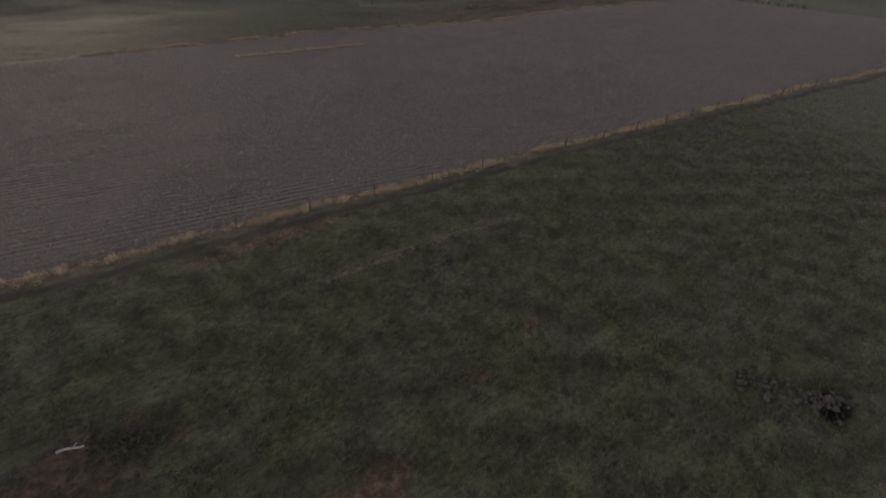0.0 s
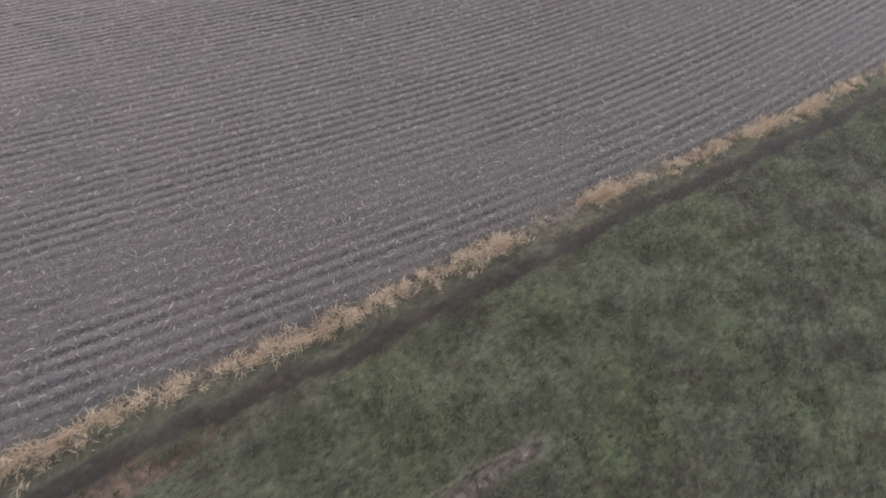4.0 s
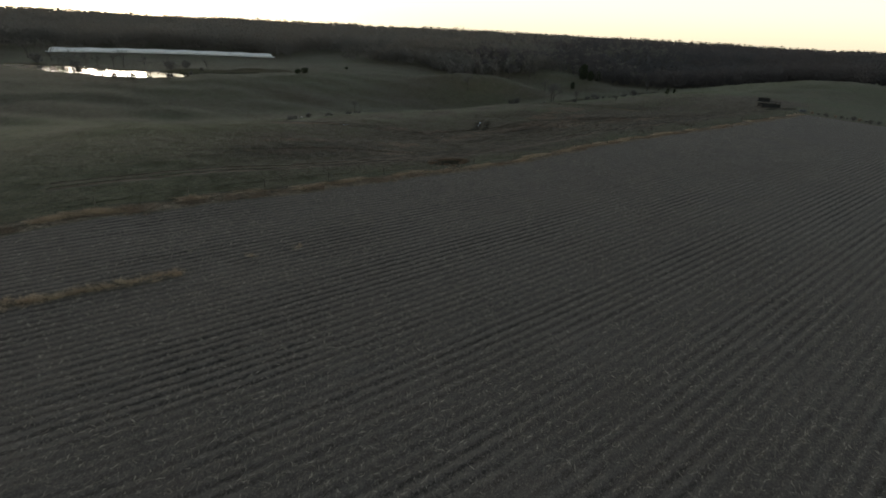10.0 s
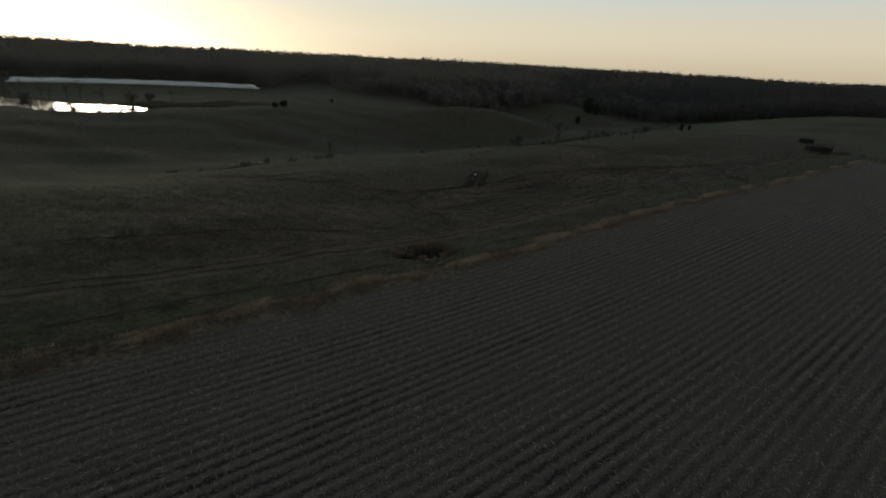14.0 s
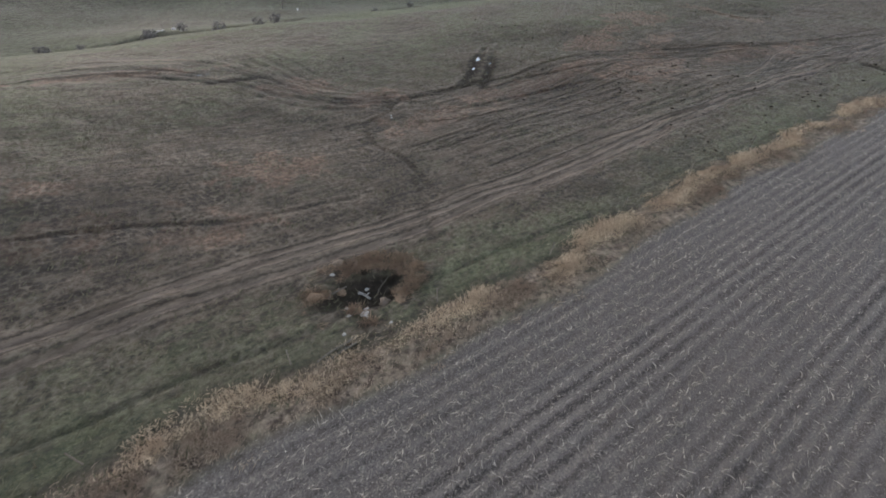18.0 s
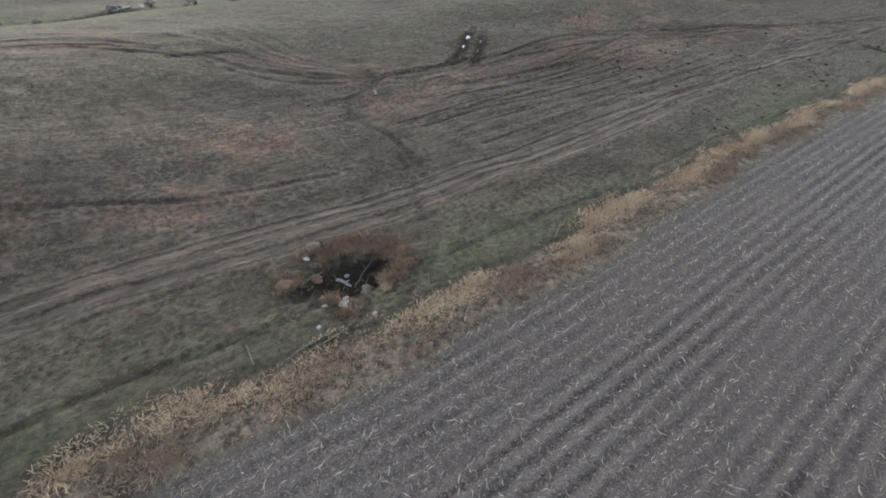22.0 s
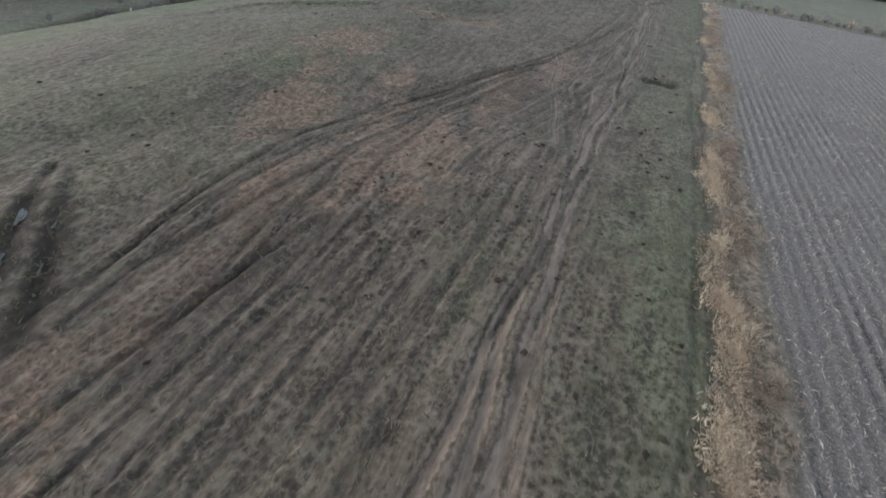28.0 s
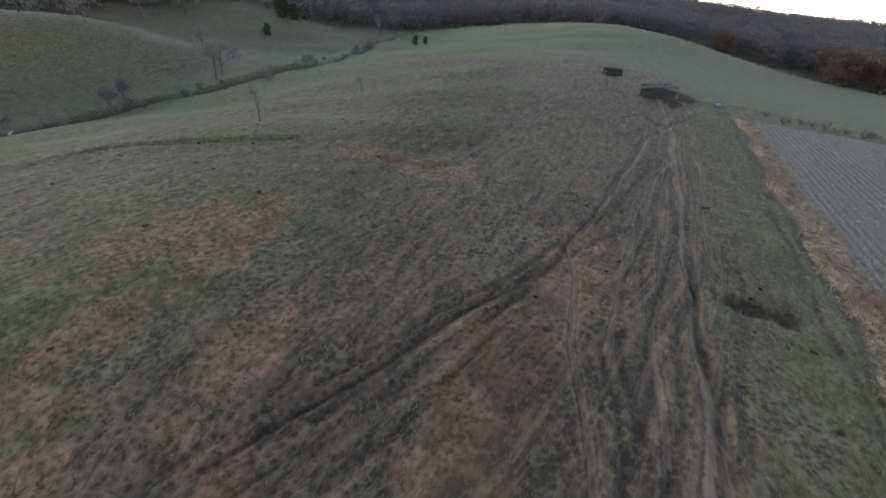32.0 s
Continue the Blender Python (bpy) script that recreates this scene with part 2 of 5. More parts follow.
    col = m.mix(mud, col, (0.04, 0.033, 0.027))
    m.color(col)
    m.link(m.span(m.attr("mud"), 0.2, 1.0, 0.85, 0.92), m.b.inputs["Roughness"])
    m.link(m.span(m.attr("mud"), 0.2, 1.0, 0.2, 0.05), m.b.inputs["Specular IOR Level"])
    relief = m.math("ADD", m.math("MULTIPLY", fine, 0.17), m.math("MULTIPLY", tiny, 0.1))
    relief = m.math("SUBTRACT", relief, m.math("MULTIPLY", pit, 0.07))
    relief = m.math("SUBTRACT", relief, m.math("MULTIPLY", m.math("SUBTRACT", sunk, proud), 0.07))
    relief = m.math("SUBTRACT", relief, m.math("MULTIPLY", floor, 0.08))
    m.bump(relief, 0.9, 1.0)
    return m.mat


ROW = 0.745  # spacing of the stubble rows
GROUND = ground_material()
STRAW = island_material("corn_straw", (0.15, 0.13, 0.115), (0.52, 0.46, 0.39))
DRYGRASS = island_material("dry_grass", (0.175, 0.134, 0.104), (0.44, 0.345, 0.265), 0.9, 0.3, (0.28, 0.2, 0.152))
RANKGRASS = island_material("rank_grass", (0.12, 0.086, 0.064), (0.38, 0.28, 0.205), 0.9, 0.8, (0.2, 0.138, 0.1))
STRAWGRASS = island_material("straw_grass", (0.32, 0.245, 0.175), (0.78, 0.635, 0.465), 0.9, 0.5, (0.46, 0.345, 0.25))
TURF = island_material("turf", (0.05, 0.055, 0.03), (0.18, 0.168, 0.112), 0.9, 0.35, (0.12, 0.098, 0.07))
WOOD = object_material("weathered_wood", (0.10, 0.085, 0.07), (0.17, 0.15, 0.125), 14.0)
STEEL = object_material("dark_steel", (0.012, 0.013, 0.014), (0.022, 0.022, 0.022), 8.0, 0.75, 0.1, 0.004, 0.2)
STONE = object_material("fieldstone", (0.17, 0.13, 0.1), (0.23, 0.18, 0.142), 5.0)
DARKSTONE = object_material("washed_stone", (0.058, 0.047, 0.039), (0.12, 0.1, 0.082), 5.0)
ZINC = object_material("zinc", (0.11, 0.12, 0.13), (0.15, 0.16, 0.17), 4.0, 0.6, 0.4, 0.004, 0.3)
PALE = object_material("pale_stone", (0.32, 0.305, 0.28), (0.44, 0.42, 0.39), 5.0)
HAY = object_material("old_hay", (0.15, 0.102, 0.07), (0.21, 0.15, 0.102), 9.0, 0.95, 0.0, 0.06)
DUNG = object_material("dung", (0.022, 0.017, 0.013), (0.045, 0.035, 0.026), 12.0, 0.9)
PLASTIC = object_material("bag_plastic", (0.74, 0.76, 0.8), (0.78, 0.8, 0.82), 1.5, 0.35, 0.0, 0.03, 0.5)
BARK = object_material("bark", (0.06, 0.052, 0.047), (0.1, 0.088, 0.08), 7.0, 0.95)
TWIG = island_material("twigs", (0.1, 0.095, 0.092), (0.17, 0.158, 0.15))
# same woods in two tones: the paler has haze towards the sun painted in
HAZED_FOREST = island_material("hazed_forest", (0.155, 0.147, 0.138), (0.18, 0.17, 0.158), 0.95, 0.012, (0.178, 0.158, 0.14))
UNHAZED_FOREST = island_material("unhazed_forest", (0.088, 0.086, 0.092), (0.104, 0.1, 0.104), 0.95, 0.012, (0.104, 0.092, 0.092))
CEDAR = island_material("cedar_needles", (0.024, 0.034, 0.02), (0.065, 0.08, 0.045))
RUST = island_material("rust_leaves", (0.07, 0.052, 0.046), (0.125, 0.086, 0.07))


def water_material():
    m = Nodes("water", 0.06, spec=0.6)
    m.color((0.02, 0.024, 0.022)).bump(m.noise(1.6, 3.0), 0.05, 0.02)
    return m.mat


WATER = water_material()

# ---- the lie of the land ----
NEAR_HILLS = [(60, 118, 26, -0.63), (60, 145, 26, 4.71), (60, 172, 26, -0.03), (95, 118, 26, -0.43), (95, 145, 26, -2.75), (95, 172, 26, 5.46), (130, 118, 26, 1.47), (130, 145, 26, -2.06), (130, 172, 26, 4.11), (165, 118, 26, -0.41), (165, 145, 26, 0.87), (165, 172, 26, 3.87), (200, 118, 26, 0.55), (200, 145, 26, -0.72), (200, 172, 26, 0.51), (-40, 212, 42, -9.35), (20, 212, 42, -1.11), (75, 212, 42, -5.42)]
VALLEY_HILLS = [(130, 212, 42, -6.54), (185, 212, 42, -9.9), (240, 212, 42, -1.53), (300, 212, 42, -9.09), (-40, 265, 50, 4.82), (40, 265, 50, 1.61), (115, 265, 50, 2.53), (190, 265, 50, 0.15), (260, 265, 50, -5.68), (-30, 325, 50, -2.01), (45, 325, 50, -3.27), (110, 325, 50, -0.75), (-30, 400, 80, -1.75), (60, 410, 70, 2.03), (145, 385, 70, -2.56), (230, 340, 80, -0.43), (320, 320, 80, 0.89), (250, 120, 45, 0.22)]
FAR_HILLS = [(300, 160, 55, 6.76), (345, 100, 60, -7.32), (400, 150, 60, 9.35), (330, 40, 60, 0.85), (400, 30, 80, -8.51), (410, 240, 70, -15.35), (20, 160, 40, 0.36), (-40, 160, 45, 1.09), (270, 60, 45, 0.13), (305, 75, 30, -0.52), (350, 115, 35, 7.07), (330, 45, 30, 2.44), (375, 90, 35, 1.53), (395, 185, 40, 1.42), (70, 180, 26, -3.81), (120, 180, 26, -2.2)]

SPURS = [(194, 254, 18, 3.6), (209, 252, 16, 3.8), (221, 248, 15, 3.0), (231, 241, 14, 2.8), (233, 224, 13, 2.2), (229, 208, 9, 1.0), (318, 293, 16, 2.6), (321, 274, 16, 2.2), (316, 250, 15, 2.2), (305, 228, 12, 1.6)]


def smooth(a, b, v):
    f = np.clip((v - a) / (b - a), 0, 1)
    return f * f * (3 - 2 * f)


def ripple(x, y, size, seed):
    """Smooth random height between about -1 and 1, with bumps of that size."""
    r = np.random.RandomState(seed)
    out = np.zeros_like(x, dtype=float)
    for k in range(7):
        a, f, p = r.uniform(0, 2 * np.pi), r.uniform(0.7, 1.5) * 2 * np.pi / size, r.uniform(0, 2 * np.pi)
        b, q = r.uniform(0, 2 * np.pi), r.uniform(0, 2 * np.pi)
        out += np.sin(f * (x * np.cos(a) + y * np.sin(a)) + p + 0.8 * np.sin(0.6 * f * (x * np.cos(b) + y * np.sin(b)) + q))
    return out / 3.2


def south_edge(x):
    """The field's edge along the first fence."""
    return 32.1 - 0.113 * x + 0.16 * np.sin(x * 0.21) + 0.12 * np.sin(x * 0.53 + 1)


def north_edge(x):
    """The field's edge along the second fence."""
    return 104.7 - 1.2 * smooth(135, 168, x) - 1.5 * smooth(165, 220, x) + 0.3 * np.sin(x * 0.17) + 0.25 * np.sin(x * 0.47)


EAST_EDGE = 223.0
POND_Z = -3.5
POND = [(15, 350, 4), (24, 335, 9), (42, 308, 12), (62, 288, 17), (86, 289, 9), (102, 290, 7), (122, 293, 5)]
# cattle and wheel tracks: way points, half width, depth, bareness
WHEEL_TRACKS = [
    ([(40, 117.6), (78, 115.9), (82, 116.6), (88, 117.2), (94, 116.5), (107.5, 116.5), (117.4, 116.9), (133, 116.1)], 0.24, 0.09, 1.0),
    ([(60, 116.6), (82, 116.1), (88, 116.6), (94, 115.8), (103, 115.4), (115, 115.2), (132, 116), (146, 115.5), (161, 114.7), (183, 114.6)], 0.26, 0.10, 1.0),
    ([(40, 116), (78, 114.6), (87, 115.2), (94, 114.5), (105, 114.5), (114, 114.4), (127, 114.6), (136, 115.1), (145, 114.8)], 0.34, 0.11, 1.0),
    ([(110, 114), (120, 113.8), (127, 114), (133, 114.6)], 0.2, 0.06, 0.8),
    ([(145, 115), (155, 114.2), (162, 114.6), (177, 114.3), (192, 114.3), (206, 113.9), (228, 115)], 0.3, 0.12, 0.9),
]
WORN_TRACKS = [
    ([(5.8, 21.6), (9.0, 21.3), (12.7, 21.2), (17.0, 21.0), (21.4, 20.5), (24, 19.8)], 0.15, 0.05, 1.0),
    ([(150, 116.2), (159, 116.7), (165, 116.6), (177, 116), (192, 114.7), (204, 114.4)], 0.17, 0.12, 0.9),
    ([(160, 118.6), (166, 118.4), (178, 117.7), (193, 115), (216, 113.5)], 0.16, 0.10, 0.8),
    ([(170, 114.2), (178, 113.5), (194, 113), (210, 112.6)], 0.15, 0.08, 0.8),
    ([(172, 112.6), (179, 112.7), (193, 112), (212, 111.5)], 0.15, 0.08, 0.8),
    ([(148, 118), (153, 118.8), (161, 120.4), (171.5, 122.1), (182, 119.6), (203, 116.7)], 0.16, 0.09, 0.8),
]
SLOPE_PATHS = [
    ([(110, 136.2), (117, 135.8), (125.6, 135.3), (133.2, 135.8), (143.4, 134.3), (153.3, 129.5), (168.3, 122.3), (190, 118.9)], 0.2, 0.13, 0.95),
    ([(121, 134), (133, 134.2), (143, 132.4), (152, 128.4), (164, 123.4)], 0.18, 0.11, 0.95),
    ([(113, 130.6), (121, 130.1), (128, 129.6), (138, 130), (149.2, 129), (158, 125.5), (170, 121.9)], 0.2, 0.12, 0.9),
    ([(111, 128), (120, 127.6), (128, 127.4), (138, 127.8), (149.5, 127.4), (160, 124)], 0.18, 0.11, 0.9),
    ([(104, 126), (111, 125.8), (118, 126.2), (126, 126.5), (138, 126.4)], 0.18, 0.11, 0.9),
    ([(104, 124.2), (111.6, 124), (117.7, 123.4), (125.5, 123.5), (133.5, 123.4), (144, 122.6)], 0.18, 0.09, 0.85),
    ([(108, 121.9), (115.5, 121.7), (122.5, 121.6), (130, 121.6)], 0.17, 0.08, 0.8),
    ([(108, 119.1), (115.7, 119), (122, 119.2), (130, 119.3), (140, 118.6)], 0.17, 0.08, 0.8),
]
TERRACES = [
    ([(60, 163), (76.9, 163.4), (85.7, 162.6), (91.2, 160), (95.3, 155.8), (97.8, 150.9), (100, 145.8), (102.7, 142), (106, 139.6)], 0.3, 0.14, 1.0),
    ([(60, 157), (77.4, 156.6), (86.9, 155.7), (90.2, 153.1), (95, 147.8), (97.5, 144.5), (100.2, 140.8), (105.2, 137.9), (108.1, 136.6)], 0.34, 0.16, 1.0),
    ([(84, 155), (88, 153.1), (91.4, 150.1), (94.8, 146.8), (96.6, 142.7), (99.4, 138.7), (104.2, 135.7)], 0.3, 0.14, 1.0),
    ([(98.6, 158.4), (100.8, 148.2), (103.4, 143.6), (105.2, 141.7)], 0.26, 0.12, 0.9),
    ([(99.9, 159.3), (101.9, 148.9), (105.1, 142.4)], 0.26, 0.12, 0.9),
    ([(101.6, 159.2), (103.8, 149.2), (106.5, 142.4)], 0.26, 0.12, 0.9),
    ([(94.8, 146.8), (96.6, 145), (100.2, 139.7), (103.4, 137.7), (107, 135.6)], 0.28, 0.12, 0.95),
    ([(98.1, 154.7), (98.8, 149.5), (99.6, 144.4), (100.9, 141.1), (104.8, 138.6)], 0.2, 0.1, 0.9),
    ([(76.9, 159.5), (84, 159.0), (90.2, 154.9), (94.4, 149.6), (97, 145.6), (99.6, 141.8), (103, 138.6)], 0.2, 0.1, 0.9),
]
GULLIES = [
    ([(102.6, 132.6), (102, 128), (102.2, 123.8), (101.5, 119.7)], 0.2, 0.12, 0.6),
    ([(60, 126), (78, 124.4), (83.2, 122.8), (87.1, 121.6), (91.6, 121), (95.7, 120.5)], 0.24, 0.1, 0.8),
    ([(120.9, 130.1), (128, 129.5), (132.6, 127.7)], 0.26, 0.1, 0.9),
    ([(110.8, 124.7), (119, 125.6), (126.3, 125.4), (132.3, 124.6)], 0.24, 0.1, 0.9),
    ([(107.2, 134.6), (108.6, 135.6), (111.5, 135.3), (117, 135.6), (120, 136)], 0.4, 0.28, 1.0),
    ([(157, 171), (164, 168), (170, 165), (176, 158), (181, 152)], 0.5, 0.3, 0.4),
    ([(98, 113), (99.4, 116.5), (101, 120.8), (102.4, 123.2), (101, 130)], 0.2, 0.12, 0.6),
    ([(118.4, 136.3), (126.6, 143.9), (129.4, 146.4)], 0.34, 0.2, 0.9),
    ([(119.9, 134.8), (126.9, 141.8), (129.6, 144.6)], 0.34, 0.2, 0.9),
    ([(107.9, 138.1), (106.7, 133.8), (103, 132.4), (101.8, 128.4), (102.4, 125), (102, 121.4), (101.4, 118.4)], 0.2, 0.16, 0.7),
]
EDGE_PATHS = [
    ([(40, 109.8), (80, 110), (101, 109.6), (107, 109.1), (114, 108.9), (122, 108.8), (137, 107.9), (165, 107.6), (200, 106.4), (222, 105)], 0.16, 0.12, 0.7),
    ([(229, 112), (232.5, 104), (232, 96), (229, 86), (227, 76), (226, 50)], 1.1, 0.25, 0.8),
    ([(200, 119), (208, 121), (216, 117), (226, 116)], 0.3, 0.12, 0.8),
    ([(205, 112), (212, 117), (219, 120), (228, 121)], 0.3, 0.12, 0.8),
    ([(207, 116), (214, 112), (220, 110), (226, 111)], 0.3, 0.12, 0.8),
]
LANE_RUTS = [
    ([(128.4, 116.3), (132.8, 115.9), (137.9, 115.4), (145.7, 114.8), (160.1, 114.4), (168.6, 114.6)], 0.24, 0.13, 1.0),
    ([(129, 114.7), (136, 114.7), (143.1, 114.2), (161.6, 114.1)], 0.22, 0.1, 0.9),
    ([(161.3, 118.9), (151, 117.5), (144.4, 116), (139.6, 115.4)], 0.16, 0.08, 0.5),
    ([(184.8, 114.8), (175.5, 114.9), (166.9, 116.6), (158, 117.2)], 0.24, 0.1, 0.9),
    ([(154.1, 116.4), (159.1, 115.8), (165.4, 115.2), (174, 114.2), (184.1, 113.7)], 0.22, 0.1, 0.9),
    ([(156, 117.4), (161.1, 118), (167.2, 118.5), (178, 116.4)], 0.2, 0.08, 0.8),
    ([(190.3, 118.9), (206.2, 116.6), (215.8, 114.3)], 0.3, 0.12, 0.9),
    ([(222.6, 108.3), (207.1, 115.2), (197, 118.5)], 0.3, 0.12, 0.9),
]
HERD_PATHS = [
    ([(122, 135), (131.2, 135.7), (138.3, 135.4), (147.3, 133.3), (157.2, 128.4), (172.4, 121.4), (188.4, 116.9)], 0.22, 0.12, 0.95),
    ([(128.4, 135), (137.1, 134.2), (148.4, 131.6), (156.2, 128)], 0.2, 0.1, 0.95),
    ([(124.9, 134.1), (130.1, 132.7), (137.7, 130.8), (145, 129.7)], 0.26, 0.14, 0.95),
    ([(120.8, 129.4), (128.2, 130.3), (135, 131), (143.9, 131.6)], 0.2, 0.09, 0.9),
    ([(123.5, 126.1), (130.4, 125.9), (136.5, 124.4)], 0.2, 0.09, 0.9),
    ([(112, 124.3), (121.6, 124.5), (127.5, 124)], 0.2, 0.08, 0.8),
    ([(113.5, 122.5), (124.1, 121.7)], 0.18, 0.07, 0.8),
    ([(122.7, 130.7), (127.1, 129.5), (132.2, 128.3)], 0.24, 0.12, 0.9),
    ([(124.4, 126.4), (131.9, 125.9)], 0.2, 0.09, 0.9),
    ([(151.9, 129.3), (159.6, 126.5), (171.6, 120.2), (175.4, 118.4)], 0.22, 0.1, 0.9),
]
TRACKS = WHEEL_TRACKS + WORN_TRACKS + SLOPE_PATHS + TERRACES + GULLIES + EDGE_PATHS + LANE_RUTS + HERD_PATHS
# bare patches: place, radii, bareness
PATCHES = [(92.4, 128.9, 4.5, 3.5, 0.72), (108, 138, 7, 3, 0.85), (137, 127.3, 7, 3.2, 0.5),
           (180.6, 141, 2.2, 5.5, 0.8), (178, 133.2, 3.2, 2.2, 0.7), (118, 127, 16, 8, 0.5), (172, 117, 22, 5, 0.62), (205, 115, 16, 6, 0.65), (230, 114, 9, 5, 0.95),
           (91.5, 110.5, 5.2, 3.2, 0.7), (124, 140, 6, 2.2, 0.85), (25, -2, 3, 2.4, 0.6), (84, 176, 9, 4, 0.5), (218, 141, 7, 5, 0.55), (2.6, 7.8, 1.5, 1.0, 0.8), (-8, 16.4, 4, 2.6, 0.75)]
# reddish dead grass, dark trodden grass and painted hollow shade: place, radii, strength
RED_GRASS = [(141.5, 127, 5, 3.2, 1.0), (144.5, 139, 4, 3.4, 1.0), (0.1, 8.3, 0.7, 0.5, 0.9), (158.6, 124.4, 2.5, 1.5, 0.9), (153.8, 123.8, 5, 2.5, 0.6), (84, 155.6, 10, 2.2, 0.8), (101, 145, 5, 3, 0.75), (107, 138, 5, 2.5, 0.8), (179.5, 138, 3, 4.5, 1.0), (160.8, 141, 6, 2.5, 0.9), (158, 146, 5, 2, 0.8), (157.5, 124, 5, 2.5, 0.8), (142.9, 138.1, 5, 3.2, 1.0), (159.4, 144.4, 6, 2.6, 0.9), (141.5, 126, 6, 3.4, 1.0), (156.3, 123.6, 4, 2.2, 0.9), (153, 134, 4, 2, 0.8), (131, 132.6, 7, 1.4, 0.8), (126, 132.4, 5, 1.2, 0.8)]
DEAD_GRASS = [(6, 27.9, 8, 1.0, 0.7), (137, 128.2, 4, 2, 0.9), (92.2, 127.5, 4.5, 3, 0.9), (144, 131, 8, 2, 0.6), (150, 141, 7, 2, 0.6), (71.8, 131, 4, 1.5, 0.7), (77, 129.7, 3, 1.5, 0.6), (74, 124, 12, 2.2, 0.6), (166, 121, 9, 2, 0.6), (86, 121, 5, 2, 0.5), (110, 130, 9, 3, 0.45), (16, 10.4, 0.9, 0.6, 0.9), (10.5, 9.5, 0.8, 0.5, 0.9), (2.6, 7.8, 1.7, 1.1, 0.8), (-8, 16, 4, 2, 0.6), (179.8, 142, 3, 5, 1.0), (178.6, 133.5, 3, 3, 0.9), (160, 144, 6, 2.4, 0.9), (143, 128, 6, 3.5, 1.0), (128, 131.5, 9, 2.4, 0.75), (119, 132, 8, 2, 0.7)]
# (74, 124.5) and (163, 167) put the shade of hollows into the grass colour
CHURNED_SHADED = [(155, 120, 9, 5, 0.6), (126, 131, 8, 4, 0.5), (163, 167, 7, 2.5, 0.5), (111.5, 111.8, 5, 1.6, 0.7), (101, 122, 4, 5, 0.6), (-6.6, 16.4, 2.8, 1.3, 0.8), (87, 157.5, 11, 2.0, 0.7), (99, 146.5, 3.2, 4, 0.65), (104.5, 138.6, 4.5, 2, 0.65), (90, 153.4, 5, 1.4, 0.9), (74, 124.5, 18, 6, 0.75), (100, 118.6, 14, 1.6, 0.5), (122.5, 139.6, 2.4, 2.0, 0.9), (122, 110.8, 6, 1.8, 0.55), (95, 149.5, 4, 1.2, 0.8), (180, 115, 16, 4, 0.4)]
# wet mud: place, radii, depth
MUDS = [(92.0, 110.9, 2.9, 1.9, 0.55), (168.3, 110.8, 1.1, 2.7, 0.3), (26.5, -4.2, 1.5, 1.0, 0.5), (233, 110.5, 6, 1.8, 0.1), (226, 113, 5, 1.6, 0.08), (95, 149.4, 4, 0.7, 0.1)]
# churned ruts that hold wet mud
WET = [[(118.4, 136.3), (126.6, 143.9)], [(119.9, 134.8), (126.9, 141.8)]]


def off_line(x, y, pts):
    best = np.full(x.shape, 1e9)
    for (ax, ay), (bx, by) in zip(pts, pts[1:]):
        dx, dy = bx - ax, by - ay
        f = np.clip(((x - ax) * dx + (y - ay) * dy) / (dx * dx + dy * dy), 0, 1)
        best = np.minimum(best, np.hypot(x - ax - f * dx, y - ay - f * dy))
    return best


def off_pond(x, y):
    """Distance to the pond's shore, negative inside."""
    best = np.full(x.shape, 1e9)
    for (ax, ay, ar), (bx, by, br) in zip(POND, POND[1:]):
        dx, dy = bx - ax, by - ay
        f = np.clip(((x - ax) * dx + (y - ay) * dy) / (dx * dx + dy * dy), 0, 1)
        best = np.minimum(best, np.hypot(x - ax - f * dx, y - ay - f * dy) - (ar + f * (br - ar)))
    return best


def creek_line(x):
    return np.interp(x, [40, 60, 85, 110, 150, 175, 200, 222, 245, 265, 318, 420], [198, 192, 185, 187, 200, 206, 205, 198, 195.5, 200, 219, 226]) + 0.9 * np.sin(x / 6.0) + 0.5 * np.sin(x / 2.3)


def land(x, y):
    """Height of the land without rows and tracks."""
    x, y = np.asarray(x, float), np.asarray(y, float)
    south = np.clip(27 - y, 0, 60)
    z = -0.55 + 0.4 * np.clip((x - 150) / 70, 0, 1) - 0.1 * south * np.clip(south / 10, 0, 1)
    for hx, hy, r, h in NEAR_HILLS + VALLEY_HILLS + FAR_HILLS + SPURS:
        z = z + h * np.exp(-((x - hx) ** 2 + (y - hy) ** 2) / (2 * r * r))
    away = np.hypot(x - 100, y - 110)
    bearing = np.degrees(np.arctan2(y - 110, x - 100))
    z = z + (9.0 * smooth(380, 760, away) + 6.5 * smooth(760, 1700, away)) * (1 - 0.55 * np.exp(-((bearing - 16) / 16) ** 2))
    z = z + smooth(330, 700, away) * (3.0 * ripple(x, y, 420, 3) + 1.2 * ripple(x, y, 170, 4))
    z = z + 0.35 * smooth(108, 135, y) * ripple(x, y, 24, 5)
    d = off_pond(x, y)
    z = np.where(d < 16, np.where(d < 0, POND_Z - 0.1 - 1.2 * smooth(0, -6, d), z * smooth(0, 16, d) + (1 - smooth(0, 16, d)) * np.maximum(z, POND_Z + 0.15 + 0.05 * d)), z)
    c = np.abs(y - creek_line(x))
    z = z - 0.9 * np.exp(-(c / 1.6) ** 2) * smooth(60, 90, x) * smooth(420, 380, x)
    return z


def in_field(x, y):
    return (smooth(-0.35, 0.35, y - south_edge(x)) * smooth(0.35, -0.35, y - north_edge(x))
            * smooth(0.8, -0.8, x - EAST_EDGE - 0.6 * np.sin(y * 0.3)))


